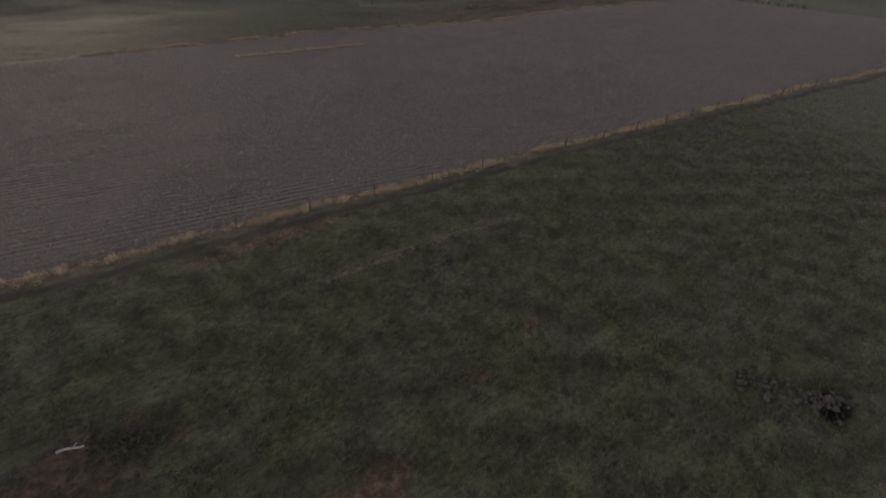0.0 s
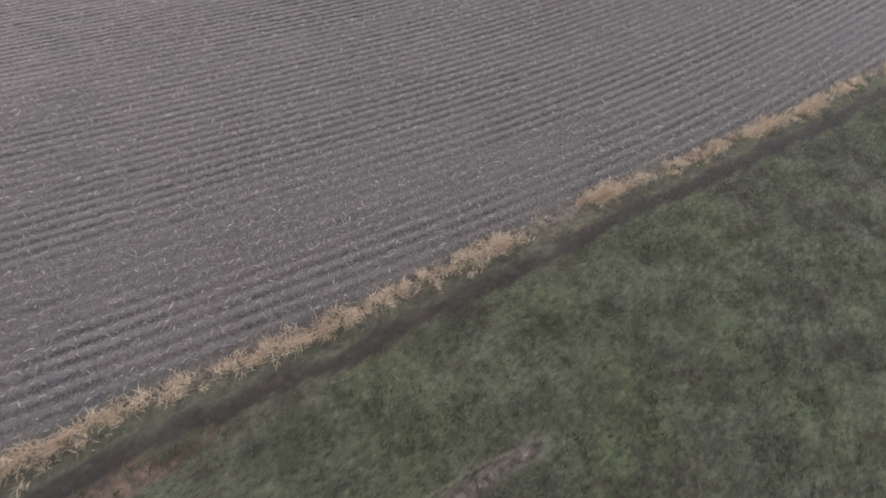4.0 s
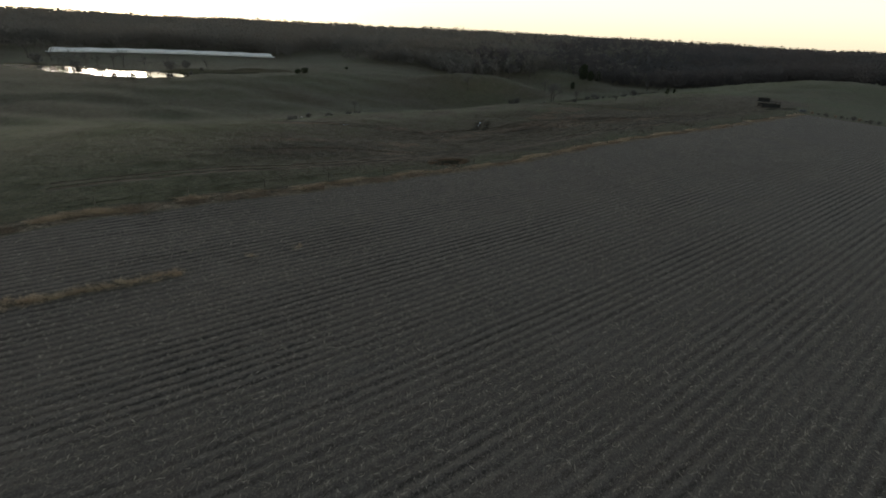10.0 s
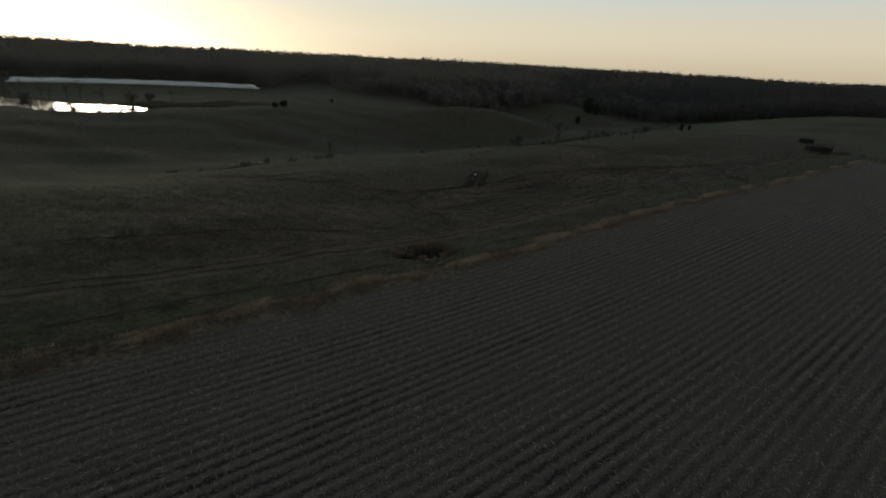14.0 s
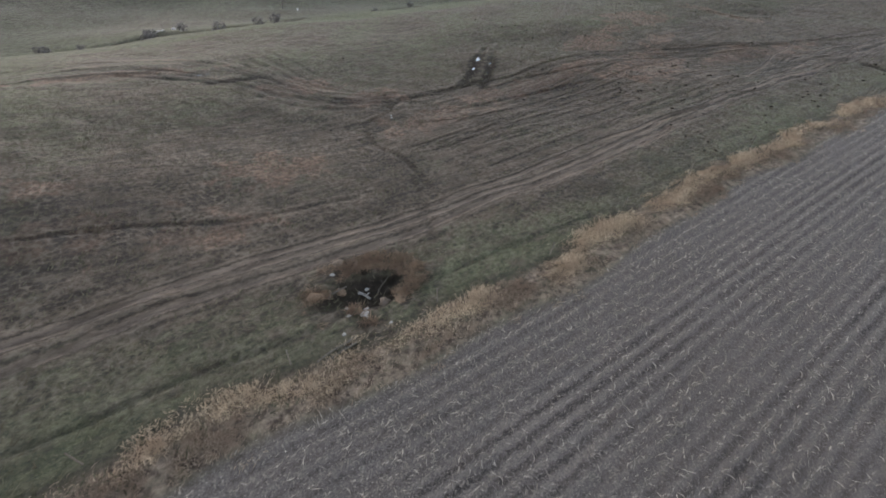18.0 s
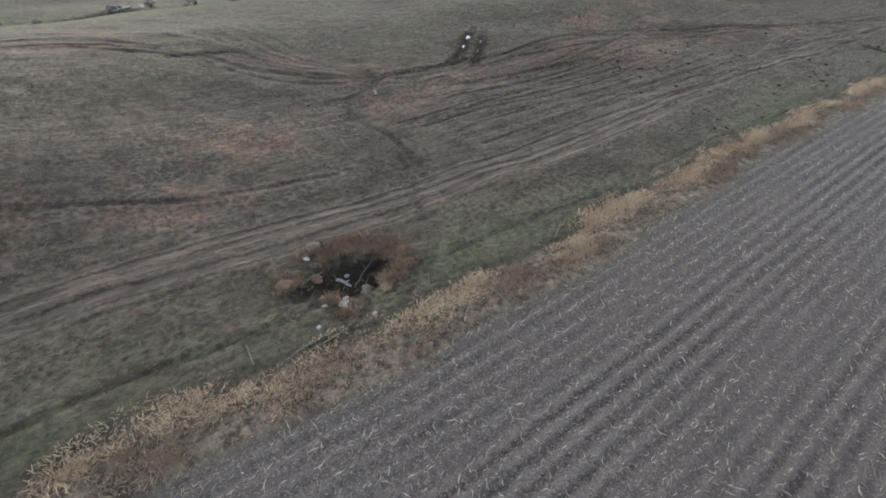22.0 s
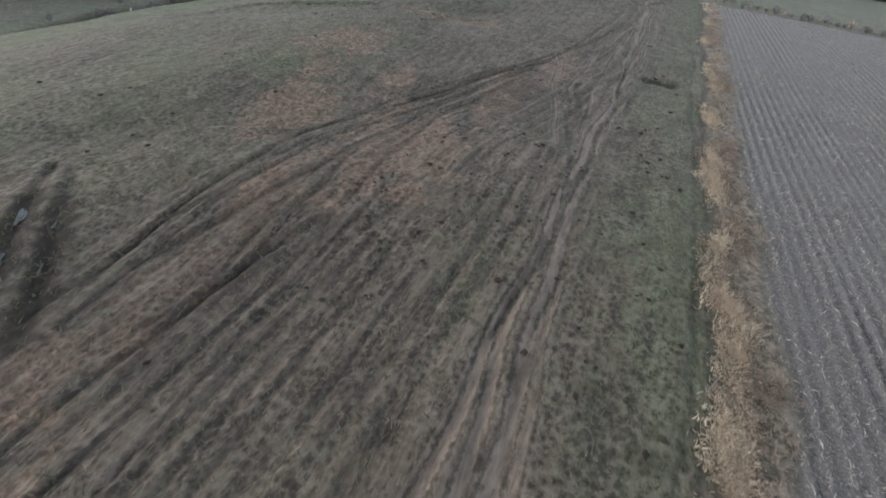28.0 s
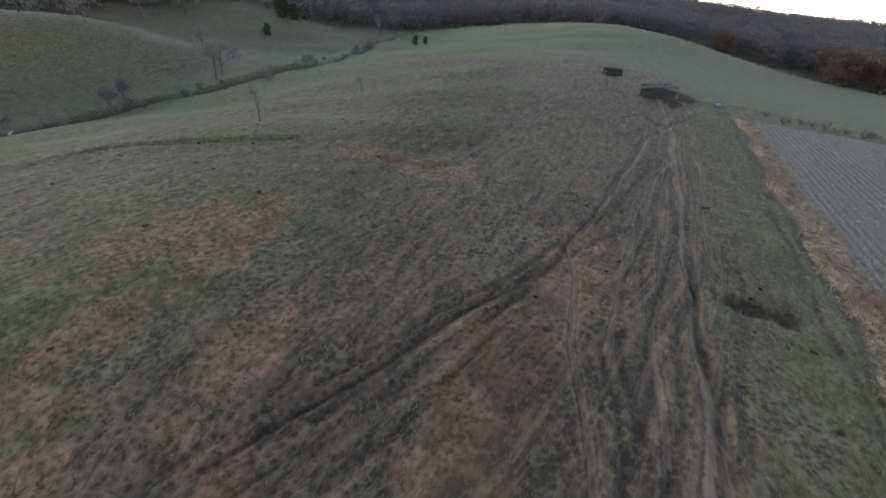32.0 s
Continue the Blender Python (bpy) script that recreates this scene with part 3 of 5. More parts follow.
def row_place(x, y):
    """Runs across the rows, which lie along x and bend away towards the field's west end."""
    bend = 1.5 * np.log1p(np.exp((42 - x) / 8))
    return y - bend * np.interp(y, [25, 60, 92], [1.0, 1.0, 0.3])


def spread(a, b, step):
    return list(np.arange(a, b, step))


def outward(start, end, first, grow):
    out, step, v = [], first, start
    while abs(v) < abs(end):
        v += math.copysign(step, end - start)
        out.append(v)
        step *= grow
    return out


def ground_sheet():
    west, east = outward(-30, -3600, 1.0, 1.16)[::-1], outward(340, 3900, 2.0, 1.07)
    coarse = np.array(west + spread(-30, 235, 0.8) + spread(235, 340, 1.5) + east)
    close = np.array(west + spread(-30, 66, 0.9) + spread(66, 215, 0.36) + spread(215, 262, 0.6) + spread(262, 340, 1.5) + east)
    low = np.array(outward(-14, -3600, 0.6, 1.2)[::-1] + spread(-14, 18, 0.3))
    high = np.array([110.5] + spread(110.66, 140, 0.16) + spread(140, 158, 0.2) + spread(158, 172, 0.45) + spread(172, 230, 0.9) + spread(230, 430, 2.6) + outward(430, 4200, 4.0, 1.07))
    # lines of the field's stretch fan out between its two edges
    lo_line, hi_line = np.minimum(18.4, 25.0 - 0.1 * np.clip(coarse, -30, 222)), np.full(len(coarse), 110.5)
    rows = []
    for v in low:
        rows.append(v - (18.4 - lo_line) * smooth(-14, 18, v) if v > -14 else np.full(len(coarse), v))
    for f in np.linspace(0, 1, 400):
        rows.append(lo_line + f * (hi_line - lo_line))
    south_y = np.array(rows)
    south_x = np.broadcast_to(coarse, south_y.shape)
    north_x, north_y = np.meshgrid(close, high)
    south_i = np.arange(south_y.size).reshape(south_y.shape)
    north_i = np.arange(north_y.size).reshape(north_y.shape) + south_y.size
    x, y = np.concatenate([south_x.ravel(), north_x.ravel()]), np.concatenate([south_y.ravel(), north_y.ravel()])
    quads = np.concatenate([np.stack([g[:-1, :-1], g[:-1, 1:], g[1:, 1:], g[1:, :-1]], -1).reshape(-1, 4) for g in (south_i, north_i)])
    # the seam, a strip of triangles between the last line of one block and the first of the other
    seam, a, b, last, first_line = [], 0, 0, south_i[-1], north_i[0]
    while a < len(last) - 1 or b < len(first_line) - 1:
        if b == len(first_line) - 1 or (a < len(last) - 1 and coarse[a + 1] <= close[b + 1]):
            seam.append((last[a], last[a + 1], first_line[b]))
            a += 1
        else:
            seam.append((last[a], first_line[b + 1], first_line[b]))
            b += 1
    seam = np.array(seam)
    y[north_i[0]] += 0.1
    z = land(x, y)
    field = in_field(x, y)
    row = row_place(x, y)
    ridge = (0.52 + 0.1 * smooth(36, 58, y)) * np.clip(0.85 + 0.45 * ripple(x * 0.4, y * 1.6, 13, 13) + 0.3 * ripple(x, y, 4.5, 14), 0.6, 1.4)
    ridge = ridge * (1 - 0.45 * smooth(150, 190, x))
    z += field * (0.034 * ridge * np.sin(row * 2 * np.pi / ROW) + 0.03 * ripple(x, y, 1.9, 11) + 0.02 * ripple(x, y, 0.9, 12))
    dirt, mud, dry, churn_shade, rust, trail, paths, bare_rut, wheel = (np.zeros(len(x)) for _ in range(9))
    rut = np.full(len(x), 4.0)
    near = (x > -30) & (x < 260) & (y > -14) & (y < 175)
    nxy = x[near], y[near]
    nz, nd, nm, nc, nr = (np.zeros(near.sum()) for _ in range(5))
    wob_x, wob_y = 0.22 * ripple(*nxy, 15, 21), 0.22 * ripple(*nxy, 13, 22)
    n_rut, n_bare, n_wheel = np.full(near.sum(), 4.0), np.zeros(near.sum()), np.zeros(near.sum())
    wheels = len(WHEEL_TRACKS + WORN_TRACKS)
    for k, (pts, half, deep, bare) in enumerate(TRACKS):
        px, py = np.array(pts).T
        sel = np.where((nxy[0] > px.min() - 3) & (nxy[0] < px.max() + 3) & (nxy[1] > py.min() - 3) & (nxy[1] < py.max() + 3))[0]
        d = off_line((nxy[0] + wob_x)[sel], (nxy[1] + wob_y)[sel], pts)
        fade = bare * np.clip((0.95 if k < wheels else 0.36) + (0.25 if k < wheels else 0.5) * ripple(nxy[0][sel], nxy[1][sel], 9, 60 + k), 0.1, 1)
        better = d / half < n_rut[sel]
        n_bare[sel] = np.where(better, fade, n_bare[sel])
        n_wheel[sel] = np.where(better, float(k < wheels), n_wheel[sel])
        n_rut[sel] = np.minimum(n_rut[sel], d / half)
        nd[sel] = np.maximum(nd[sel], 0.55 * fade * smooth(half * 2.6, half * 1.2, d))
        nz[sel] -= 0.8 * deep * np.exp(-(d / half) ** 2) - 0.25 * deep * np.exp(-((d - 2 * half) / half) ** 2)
    # many side-by-side cattle paths on the slopes: they flow between the upper herd path and the wheel tracks
    upper = np.interp(nxy[0], [40, 77, 86, 91, 95, 98, 100, 103, 106, 111, 133, 143, 153, 168, 190, 228], [164, 163.4, 162.6, 160, 155.8, 151, 146, 142, 139.6, 136.4, 135.8, 134.3, 129.5, 122.3, 118.9, 116.5])
    lower = np.interp(nxy[0], [40, 78, 100, 133, 150, 170, 228], [117.5, 115.8, 116, 115.6, 114, 111, 107.5])
    share = (nxy[1] - lower) / (upper - lower)
    along = 16 * share + 0.5 * ripple(*nxy, 30, 23)
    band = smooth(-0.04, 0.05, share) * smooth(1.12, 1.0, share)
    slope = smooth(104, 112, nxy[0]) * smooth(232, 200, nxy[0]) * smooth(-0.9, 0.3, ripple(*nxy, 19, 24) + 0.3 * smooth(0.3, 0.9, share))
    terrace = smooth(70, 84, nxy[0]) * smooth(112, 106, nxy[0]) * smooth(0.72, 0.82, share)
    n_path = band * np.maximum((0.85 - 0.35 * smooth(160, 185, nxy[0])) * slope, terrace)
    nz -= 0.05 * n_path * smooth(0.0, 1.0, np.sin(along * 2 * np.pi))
    nd = np.maximum(nd, 0.4 * n_path)
    for px, py, ra, rb, bare in PATCHES:
        q = np.hypot((nxy[0] - px) / ra, (nxy[1] - py) / rb) + 0.3 * ripple(*nxy, 2.6, 31) + 0.2 * ripple(*nxy, 0.9, 32)
        nd = np.maximum(nd, bare * smooth(1.15, 0.45, q))
    for px, py, ra, rb, much in RED_GRASS + DEAD_GRASS:
        q = np.hypot((nxy[0] - px) / ra, (nxy[1] - py) / rb) + 0.35 * ripple(*nxy, 3.4, 35) + 0.15 * ripple(*nxy, 1.1, 36)
        nr = np.maximum(nr, much * smooth(1.25, 0.3, q))
    for px, py, ra, rb, much in CHURNED_SHADED:
        q = np.hypot((nxy[0] - px) / ra, (nxy[1] - py) / rb) + 0.3 * ripple(*nxy, 3.0, 37)
        nc = np.maximum(nc, much * smooth(1.2, 0.4, q))
    for px, py, ra, rb, deep in MUDS:
        q = np.hypot((nxy[0] - px) / ra, (nxy[1] - py) / rb) + 0.25 * ripple(*nxy, 1.5, 33)
        nm = np.maximum(nm, smooth(1.1, 0.6, q))
        nz -= deep * smooth(1.2, 0.35, q)
    for pts in WET:
        nm = np.maximum(nm, 0.95 * smooth(1.25, 0.45, off_line(nxy[0] + wob_x, nxy[1] + wob_y, pts) + 0.3 * ripple(*nxy, 1.5, 34)))
    nz += 0.05 * (1 - field[near]) * 0.4 * ripple(*nxy, 1.6, 41) + 0.05 * (1 - field[near]) * ripple(*nxy, 3.7, 42)
    z[near] += nz
    lane = 0.3 * smooth(70, 85, nxy[0]) + 0.05 * smooth(150, 175, nxy[0]) * smooth(107, 110, nxy[1]) * smooth(126, 116, nxy[1])
    worn = lane + smooth(108, 113, nxy[1]) * (0.3 + 0.36 * smooth(147 - 8 * smooth(118, 132, nxy[0]), 132, nxy[1]) * smooth(112, 116, nxy[1]) * (1 - 0.6 * smooth(124, 119, nxy[1]) * smooth(122, 130, nxy[0]) * smooth(160, 150, nxy[0])) * (1 - 0.45 * smooth(160, 185, nxy[0]))) * smooth(35, 75, nxy[0])
    dirt[near], mud[near] = np.maximum(nd, worn * (1 + 0.2 * ripple(*nxy, 17, 43))), nm
    c = np.abs(y - creek_line(x))
    mud = np.maximum(mud, 0.85 * np.exp(-(c / 1.3) ** 2) * smooth(70, 100, x) * smooth(420, 380, x))
    dirt = np.maximum(dirt, 0.5 * np.exp(-(c / 4.0) ** 2) * smooth(60, 90, x) * smooth(420, 380, x))
    dirt = np.maximum(dirt, 0.46 * smooth(0, 12, y - creek_line(x)) * (1 + 0.3 * ripple(x, y, 55, 47)))
    inner = (x > -300) & (x < EAST_EDGE + 1)
    dry = np.maximum(dry, inner * np.exp(-((y - south_edge(x) + 0.1) / 0.55) ** 2))
    beyond = y - north_edge(x)
    dry = np.maximum(dry, inner * smooth(-0.6, 0.5, beyond) * smooth(3.0, 2.2, beyond))
    dry = np.maximum(dry, 0.9 * np.exp(-((y - 90.3 + 0.06 * (x - 45)) / 0.6) ** 2) * smooth(20, 26, x) * smooth(51, 47, x))
    churn_shade[near], rust[near], trail[near] = nc, nr, along
    paths[near], rut[near], bare_rut[near], wheel[near] = n_path, n_rut, n_bare, n_wheel
    churn_shade = np.maximum(churn_shade, inner * smooth(2.3, 2.7, beyond) * smooth(3.5, 3.0, beyond) * 0.7)
    verge = y - south_edge(x) + 0.15 * ripple(x, y, 3, 48) + 0.1 * ripple(x, y, 1.2, 49)
    churn_shade = np.maximum(churn_shade, inner * (1.35 + 0.25 * ripple(x, y, 6, 50)) * smooth(-2.65, -2.35, verge) * smooth(-1.45, -1.75, verge))
    dry = np.maximum(dry, 0.25 * smooth(-3.2, -1.2, y - south_edge(x)) * smooth(-0.4, -1.2, y - south_edge(x)) * inner)
    for (ax, ay), (bx, by) in (((5.5, 21.2), (13.1, 21.0)), ((13.1, 21.0), (24, 20.0))):
        dry = np.maximum(dry, 0.9 * np.exp(-(off_line(x, y, [(ax, ay), (bx, by)]) / 0.2) ** 2))
    lush = smooth(134 - 3 * smooth(104, 88, x), 152 - 5 * smooth(104, 88, x), y) * (1 - smooth(185, 215, y) * (0.35 + 0.5 * smooth(130, 180, x))) * (0.75 + 0.35 * ripple(x, y, 26, 45)) + smooth(30, 24, y) * np.clip(0.4 + 0.8 * ripple(x, y, 7, 46), 0.1, 1.0) + 0.1 * smooth(112.5, 110, y) * smooth(107, 108, y)
    lush = np.clip(lush, 0, 1) * (1 - 0.6 * np.clip(churn_shade, 0, 1)) * (1 - 0.8 * smooth(0, 12, y - creek_line(x)))
    field = field * (1 - 0.85 * dry)
    me = bpy.data.meshes.new("ground")
    me.vertices.add(len(x))
    me.vertices.foreach_set("co", np.stack([x, y, z], -1).astype(np.float32).ravel())
    corners = np.concatenate([quads.ravel(), seam.ravel()]).astype(np.int32)
    me.loops.add(len(corners))
    me.loops.foreach_set("vertex_index", corners)
    me.polygons.add(len(quads) + len(seam))
    me.polygons.foreach_set("loop_start", np.concatenate([np.arange(0, quads.size, 4), quads.size + np.arange(0, seam.size, 3)]).astype(np.int32))
    me.polygons.foreach_set("use_smooth", np.ones(len(quads) + len(seam), dtype=bool))
    for key, v in (("field", field), ("row", row), ("dirt", dirt), ("mud", mud), ("dry", dry), ("churn_shade", churn_shade), ("rust", rust), ("ridge", ridge), ("lush", lush), ("trail", trail), ("paths", paths), ("rut", rut), ("bare", bare_rut), ("wheel", wheel)):
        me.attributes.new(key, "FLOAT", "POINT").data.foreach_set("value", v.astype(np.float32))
    me.update()
    me.validate()
    me.materials.append(GROUND)
    return tagged(new("ground", me), "rolling farmland of ploughed stubble and grazed pasture", "ground", kind="structure")


ground_sheet()


def ground_at(x, y):
    return float(land(np.array([x]), np.array([y]))[0])


def raw_mesh(name, verts, faces, material, flat=True):
    """A mesh from arrays of corners and of equal-sided faces."""
    faces = np.asarray(faces, np.int32)
    me = bpy.data.meshes.new(name)
    me.vertices.add(len(verts))
    me.vertices.foreach_set("co", np.asarray(verts, np.float32).ravel())
    me.loops.add(faces.size)
    me.loops.foreach_set("vertex_index", faces.ravel())
    me.polygons.add(len(faces))
    me.polygons.foreach_set("loop_start", np.arange(0, faces.size, faces.shape[1], dtype=np.int32))
    me.polygons.foreach_set("use_smooth", np.full(len(faces), not flat, dtype=bool))
    me.update()
    me.materials.append(material)
    return me


# ---- stubble, turf and dry grass ----
def stalks(x, y, length, width, lean, turn, rng):
    """Tapered three-sided stalks, one per place, each of three triangles."""
    n = len(x)
    z = land(x, y)
    base = np.stack([x, y, z], -1)
    tip = base + np.stack([np.cos(turn) * np.sin(lean), np.sin(turn) * np.sin(lean), np.cos(lean)], -1) * length[:, None]
    tip[:, 2] += 0.05
    ring = []
    for k in range(3):
        a = turn + k * 2.094
        ring.append(base + np.stack([np.cos(a) * width, np.sin(a) * width, np.full(n, 0.02) + 0.03 * (k == 0)], -1))
    verts = np.stack([*ring, tip], 1).reshape(-1, 3)
    i = np.arange(n)[:, None] * 4
    faces = np.concatenate([i + np.array([[0, 1, 3]]), i + np.array([[1, 2, 3]]), i + np.array([[2, 0, 3]])], 0)
    return verts, faces


def leaves(x, y, length, width, turn, rng):
    """Curled husk leaves and stalk pieces lying on the soil, each of two triangles."""
    n = len(x)
    base = np.stack([x, y, land(x, y) + 0.03 + rng.uniform(0, 0.05, n)], -1)
    way = np.stack([np.cos(turn), np.sin(turn), rng.uniform(-0.1, 0.3, n)], -1) * length[:, None] * 0.5
    side = np.stack([-np.sin(turn), np.cos(turn), rng.uniform(-0.8, 0.8, n)], -1) * width[:, None]
    curl = np.stack([-np.sin(turn), np.cos(turn), np.zeros(n)], -1) * (length * rng.uniform(-0.22, 0.22, n))[:, None]
    verts = np.stack([base - way, base + curl + side, base + way, base + curl - side], 1).reshape(-1, 3)
    i = np.arange(n)[:, None] * 4
    return verts, np.concatenate([i + np.array([[0, 1, 3]]), i + np.array([[1, 2, 3]])], 0)


def stubble():
    r = np.random.RandomState(5)
    n = 1150000
    x, y = r.uniform(-25, EAST_EDGE, n), r.uniform(4, 106, n)
    off = (row_place(x, y) / ROW + 0.5) % 1.0
    keep = (in_field(x, y) > 0.5) & (r.uniform(0, 1, n) < 0.16 + 0.84 * np.exp(-((off - 0.75) / 0.1) ** 2)) & (ripple(x, y, 14, 6) + r.uniform(-1, 1, n) > -0.75) & (r.uniform(0, 1, n) < np.where(off_line(x, y, [(22, 24), (90, 100), (150, 104)]) < 30, 1.0, 0.4))
    x, y, n = x[keep], y[keep], keep.sum()
    upright = r.uniform(0, 1, n) < 0.3
    lean = np.where(upright, r.uniform(0.1, 0.7, n), r.uniform(1.25, 1.5, n))
    length = np.where(upright, r.uniform(0.08, 0.22, n), r.uniform(0.1, 0.34, n))
    length *= np.where(r.uniform(0, 1, n) < 0.25, 1.9, 1.25)
    width = r.uniform(0.01, 0.026, n)
    # stubs stand in a line along each row, and half of the litter lies along it
    on_row = (np.abs(off - 0.75) < 0.12)[keep]
    turn = np.where(on_row & (r.uniform(0, 1, n) < 0.6), r.normal(0, 0.35, n), r.uniform(0, 2 * np.pi, n))
    v, f = stalks(x[upright], y[upright], length[upright], width[upright], lean[upright], turn[upright], r)
    flat = ~upright
    lv, lf = leaves(x[flat], y[flat], length[flat], width[flat], turn[flat], r)
    v, f = np.concatenate([v, lv]), np.concatenate([f, lf + len(v)])
    ob = new("corn_stubble", raw_mesh("corn_stubble", v, f, STRAW))
    tagged(ob, "pale broken corn stubble littering the ploughed rows", "stubble", kind="stuff")


def blades(x, y, height, width, lean, turn, bend):
    """Flat leaning blades of two segments."""
    n = len(x)
    z = land(x, y) - 0.02
    side = np.stack([-np.sin(turn), np.cos(turn), np.zeros(n)], -1) * width[:, None]
    way = np.stack([np.cos(turn), np.sin(turn), np.zeros(n)], -1)
    up = np.array([[0, 0, 1.0]])
    base = np.stack([x, y, z], -1)
    knee = base + (way * np.sin(lean)[:, None] + up * np.cos(lean)[:, None]) * (height * 0.6)[:, None]
    tip = knee + (way * np.sin(lean + bend)[:, None] + up * np.cos(lean + bend)[:, None]) * (height * 0.5)[:, None]
    verts = np.stack([base - side, base + side, knee + side * 0.8, knee - side * 0.8, tip], 1).reshape(-1, 3)
    i = np.arange(n)[:, None] * 5
    faces = np.concatenate([i + np.array([[0, 1, 2]]), i + np.array([[0, 2, 3]]), i + np.array([[3, 2, 4]])], 0)
    return verts, faces


def dry_clumps(name, label, cx, cy, size, seed, per=26, look_of=DRYGRASS, loose=0.16):
    r = np.random.RandomState(seed)
    n = len(cx) * per
    who = np.repeat(np.arange(len(cx)), per)
    s = size[who]
    x, y = cx[who] + r.normal(0, loose, n) * (0.6 + s), cy[who] + r.normal(0, 0.14, n) * (0.6 + s)
    flow = np.repeat(r.uniform(0, 2 * np.pi, len(cx)), per) + r.normal(0, 0.9, n)
    v, f = blades(x, y, s * r.uniform(0.5, 1.1, n), r.uniform(0.008, 0.02, n), r.uniform(0.5, 1.35, n), flow, r.uniform(0.3, 0.9, n))
    tagged(new(name, raw_mesh(name, v, f, look_of)), label, "dry grass", kind="stuff")


def dry_strips():
    r = np.random.RandomState(8)
    x = r.uniform(-20, 130, 1500)
    lump = ripple(x, x * 0 + 3, 7, 9)
    keep = lump + r.uniform(-0.9, 0.9, 1500) > -0.45
    x, lump = x[keep], lump[keep]
    y = south_edge(x) - 0.3 + r.normal(0, 0.26, len(x))
    dry_clumps("dry_grass_strip", "tall straw-coloured grass along the first fence line", x, y, 0.33 + 0.18 * np.clip(lump, -0.5, 1) + r.uniform(0, 0.2, len(x)), 12, 26, STRAWGRASS)
    x = r.uniform(0, EAST_EDGE, 4200)
    lump = ripple(x, x * 0 + 9, 6, 19)
    keep = lump + r.uniform(-0.9, 0.9, 4200) > -0.45
    x, lump = x[keep], lump[keep]
    y = north_edge(x) + 1.25 + r.normal(0, 0.65, len(x))
    dry_clumps("dry_grass_strip", "low pinkish brown grass between stubble field and pasture", x, y, 0.17 + 0.12 * np.clip(lump, -0.5, 1) + r.uniform(0, 0.14, len(x)), 13, 26, DRYGRASS, 0.3)
    x = r.uniform(0, EAST_EDGE, 3800)
    lump = ripple(x, x * 0 + 9, 9, 29)
    keep = lump + r.uniform(-0.6, 0.6, 3800) > 0.05
    x, lump = x[keep], lump[keep]
    y = north_edge(x) + 2.1 + 0.4 * ripple(x, x * 0, 7, 30) + r.normal(0, 0.42, len(x))
    dry_clumps("dry_grass_tufts", "line of tall pale straw tufts under the pasture fence", x, y, 0.24 + 0.12 * np.clip(lump, -0.5, 1) + r.uniform(0, 0.12, len(x)), 23, 34, STRAWGRASS, 0.4)
    x = r.uniform(22, 49, 170)
    y = 90.3 - 0.06 * (x - 45) + r.normal(0, 0.3, 170)
    x, y = np.append(x, [54.8, 55.1, 58.9, 59.2]), np.append(y, [90.3, 90.1, 89.9, 90.1])
    dry_clumps("dry_grass_strip", "short strip of tawny grass standing in the stubble", x, y, np.full(174, 0.5), 14, 26, STRAWGRASS)
    a, q = r.uniform(0, 2 * np.pi, 460), r.uniform(0.6, 1.1, 460)
    x, y = 92.2 + 3.6 * np.cos(a) * q, 111.2 + 2.6 * np.sin(a) * q
    keep = (ripple(x, y, 2.2, 71) + 0.5 * np.sin(a) + 0.35 * np.cos(a) > -0.15)
    x, y = x[keep], y[keep]
    dry_clumps("dry_grass_strip", "rank brown grass round the rubbish hollow", x, y, r.uniform(0.2, 0.5, len(x)), 15, 24, RANKGRASS)


def cut_bank():
    r = np.random.RandomState(33)
    x, y = r.normal(179.6, 1.6, 90), r.normal(138, 2.2, 90)
    bx, by = r.normal(-6.8, 1.5, 110), r.normal(16.4, 0.8, 110)
    dry_clumps("rank_grass", "uneven brown tufts round a trodden hollow", bx, by, r.uniform(0.1, 0.3, 110), 35, 16, TURF)
    dry_clumps("rank_grass", "reddish rank grass on a small cut bank", x - 0.5 * (y - 138), y, r.uniform(0.15, 0.4, 90), 34, 20, RANKGRASS)


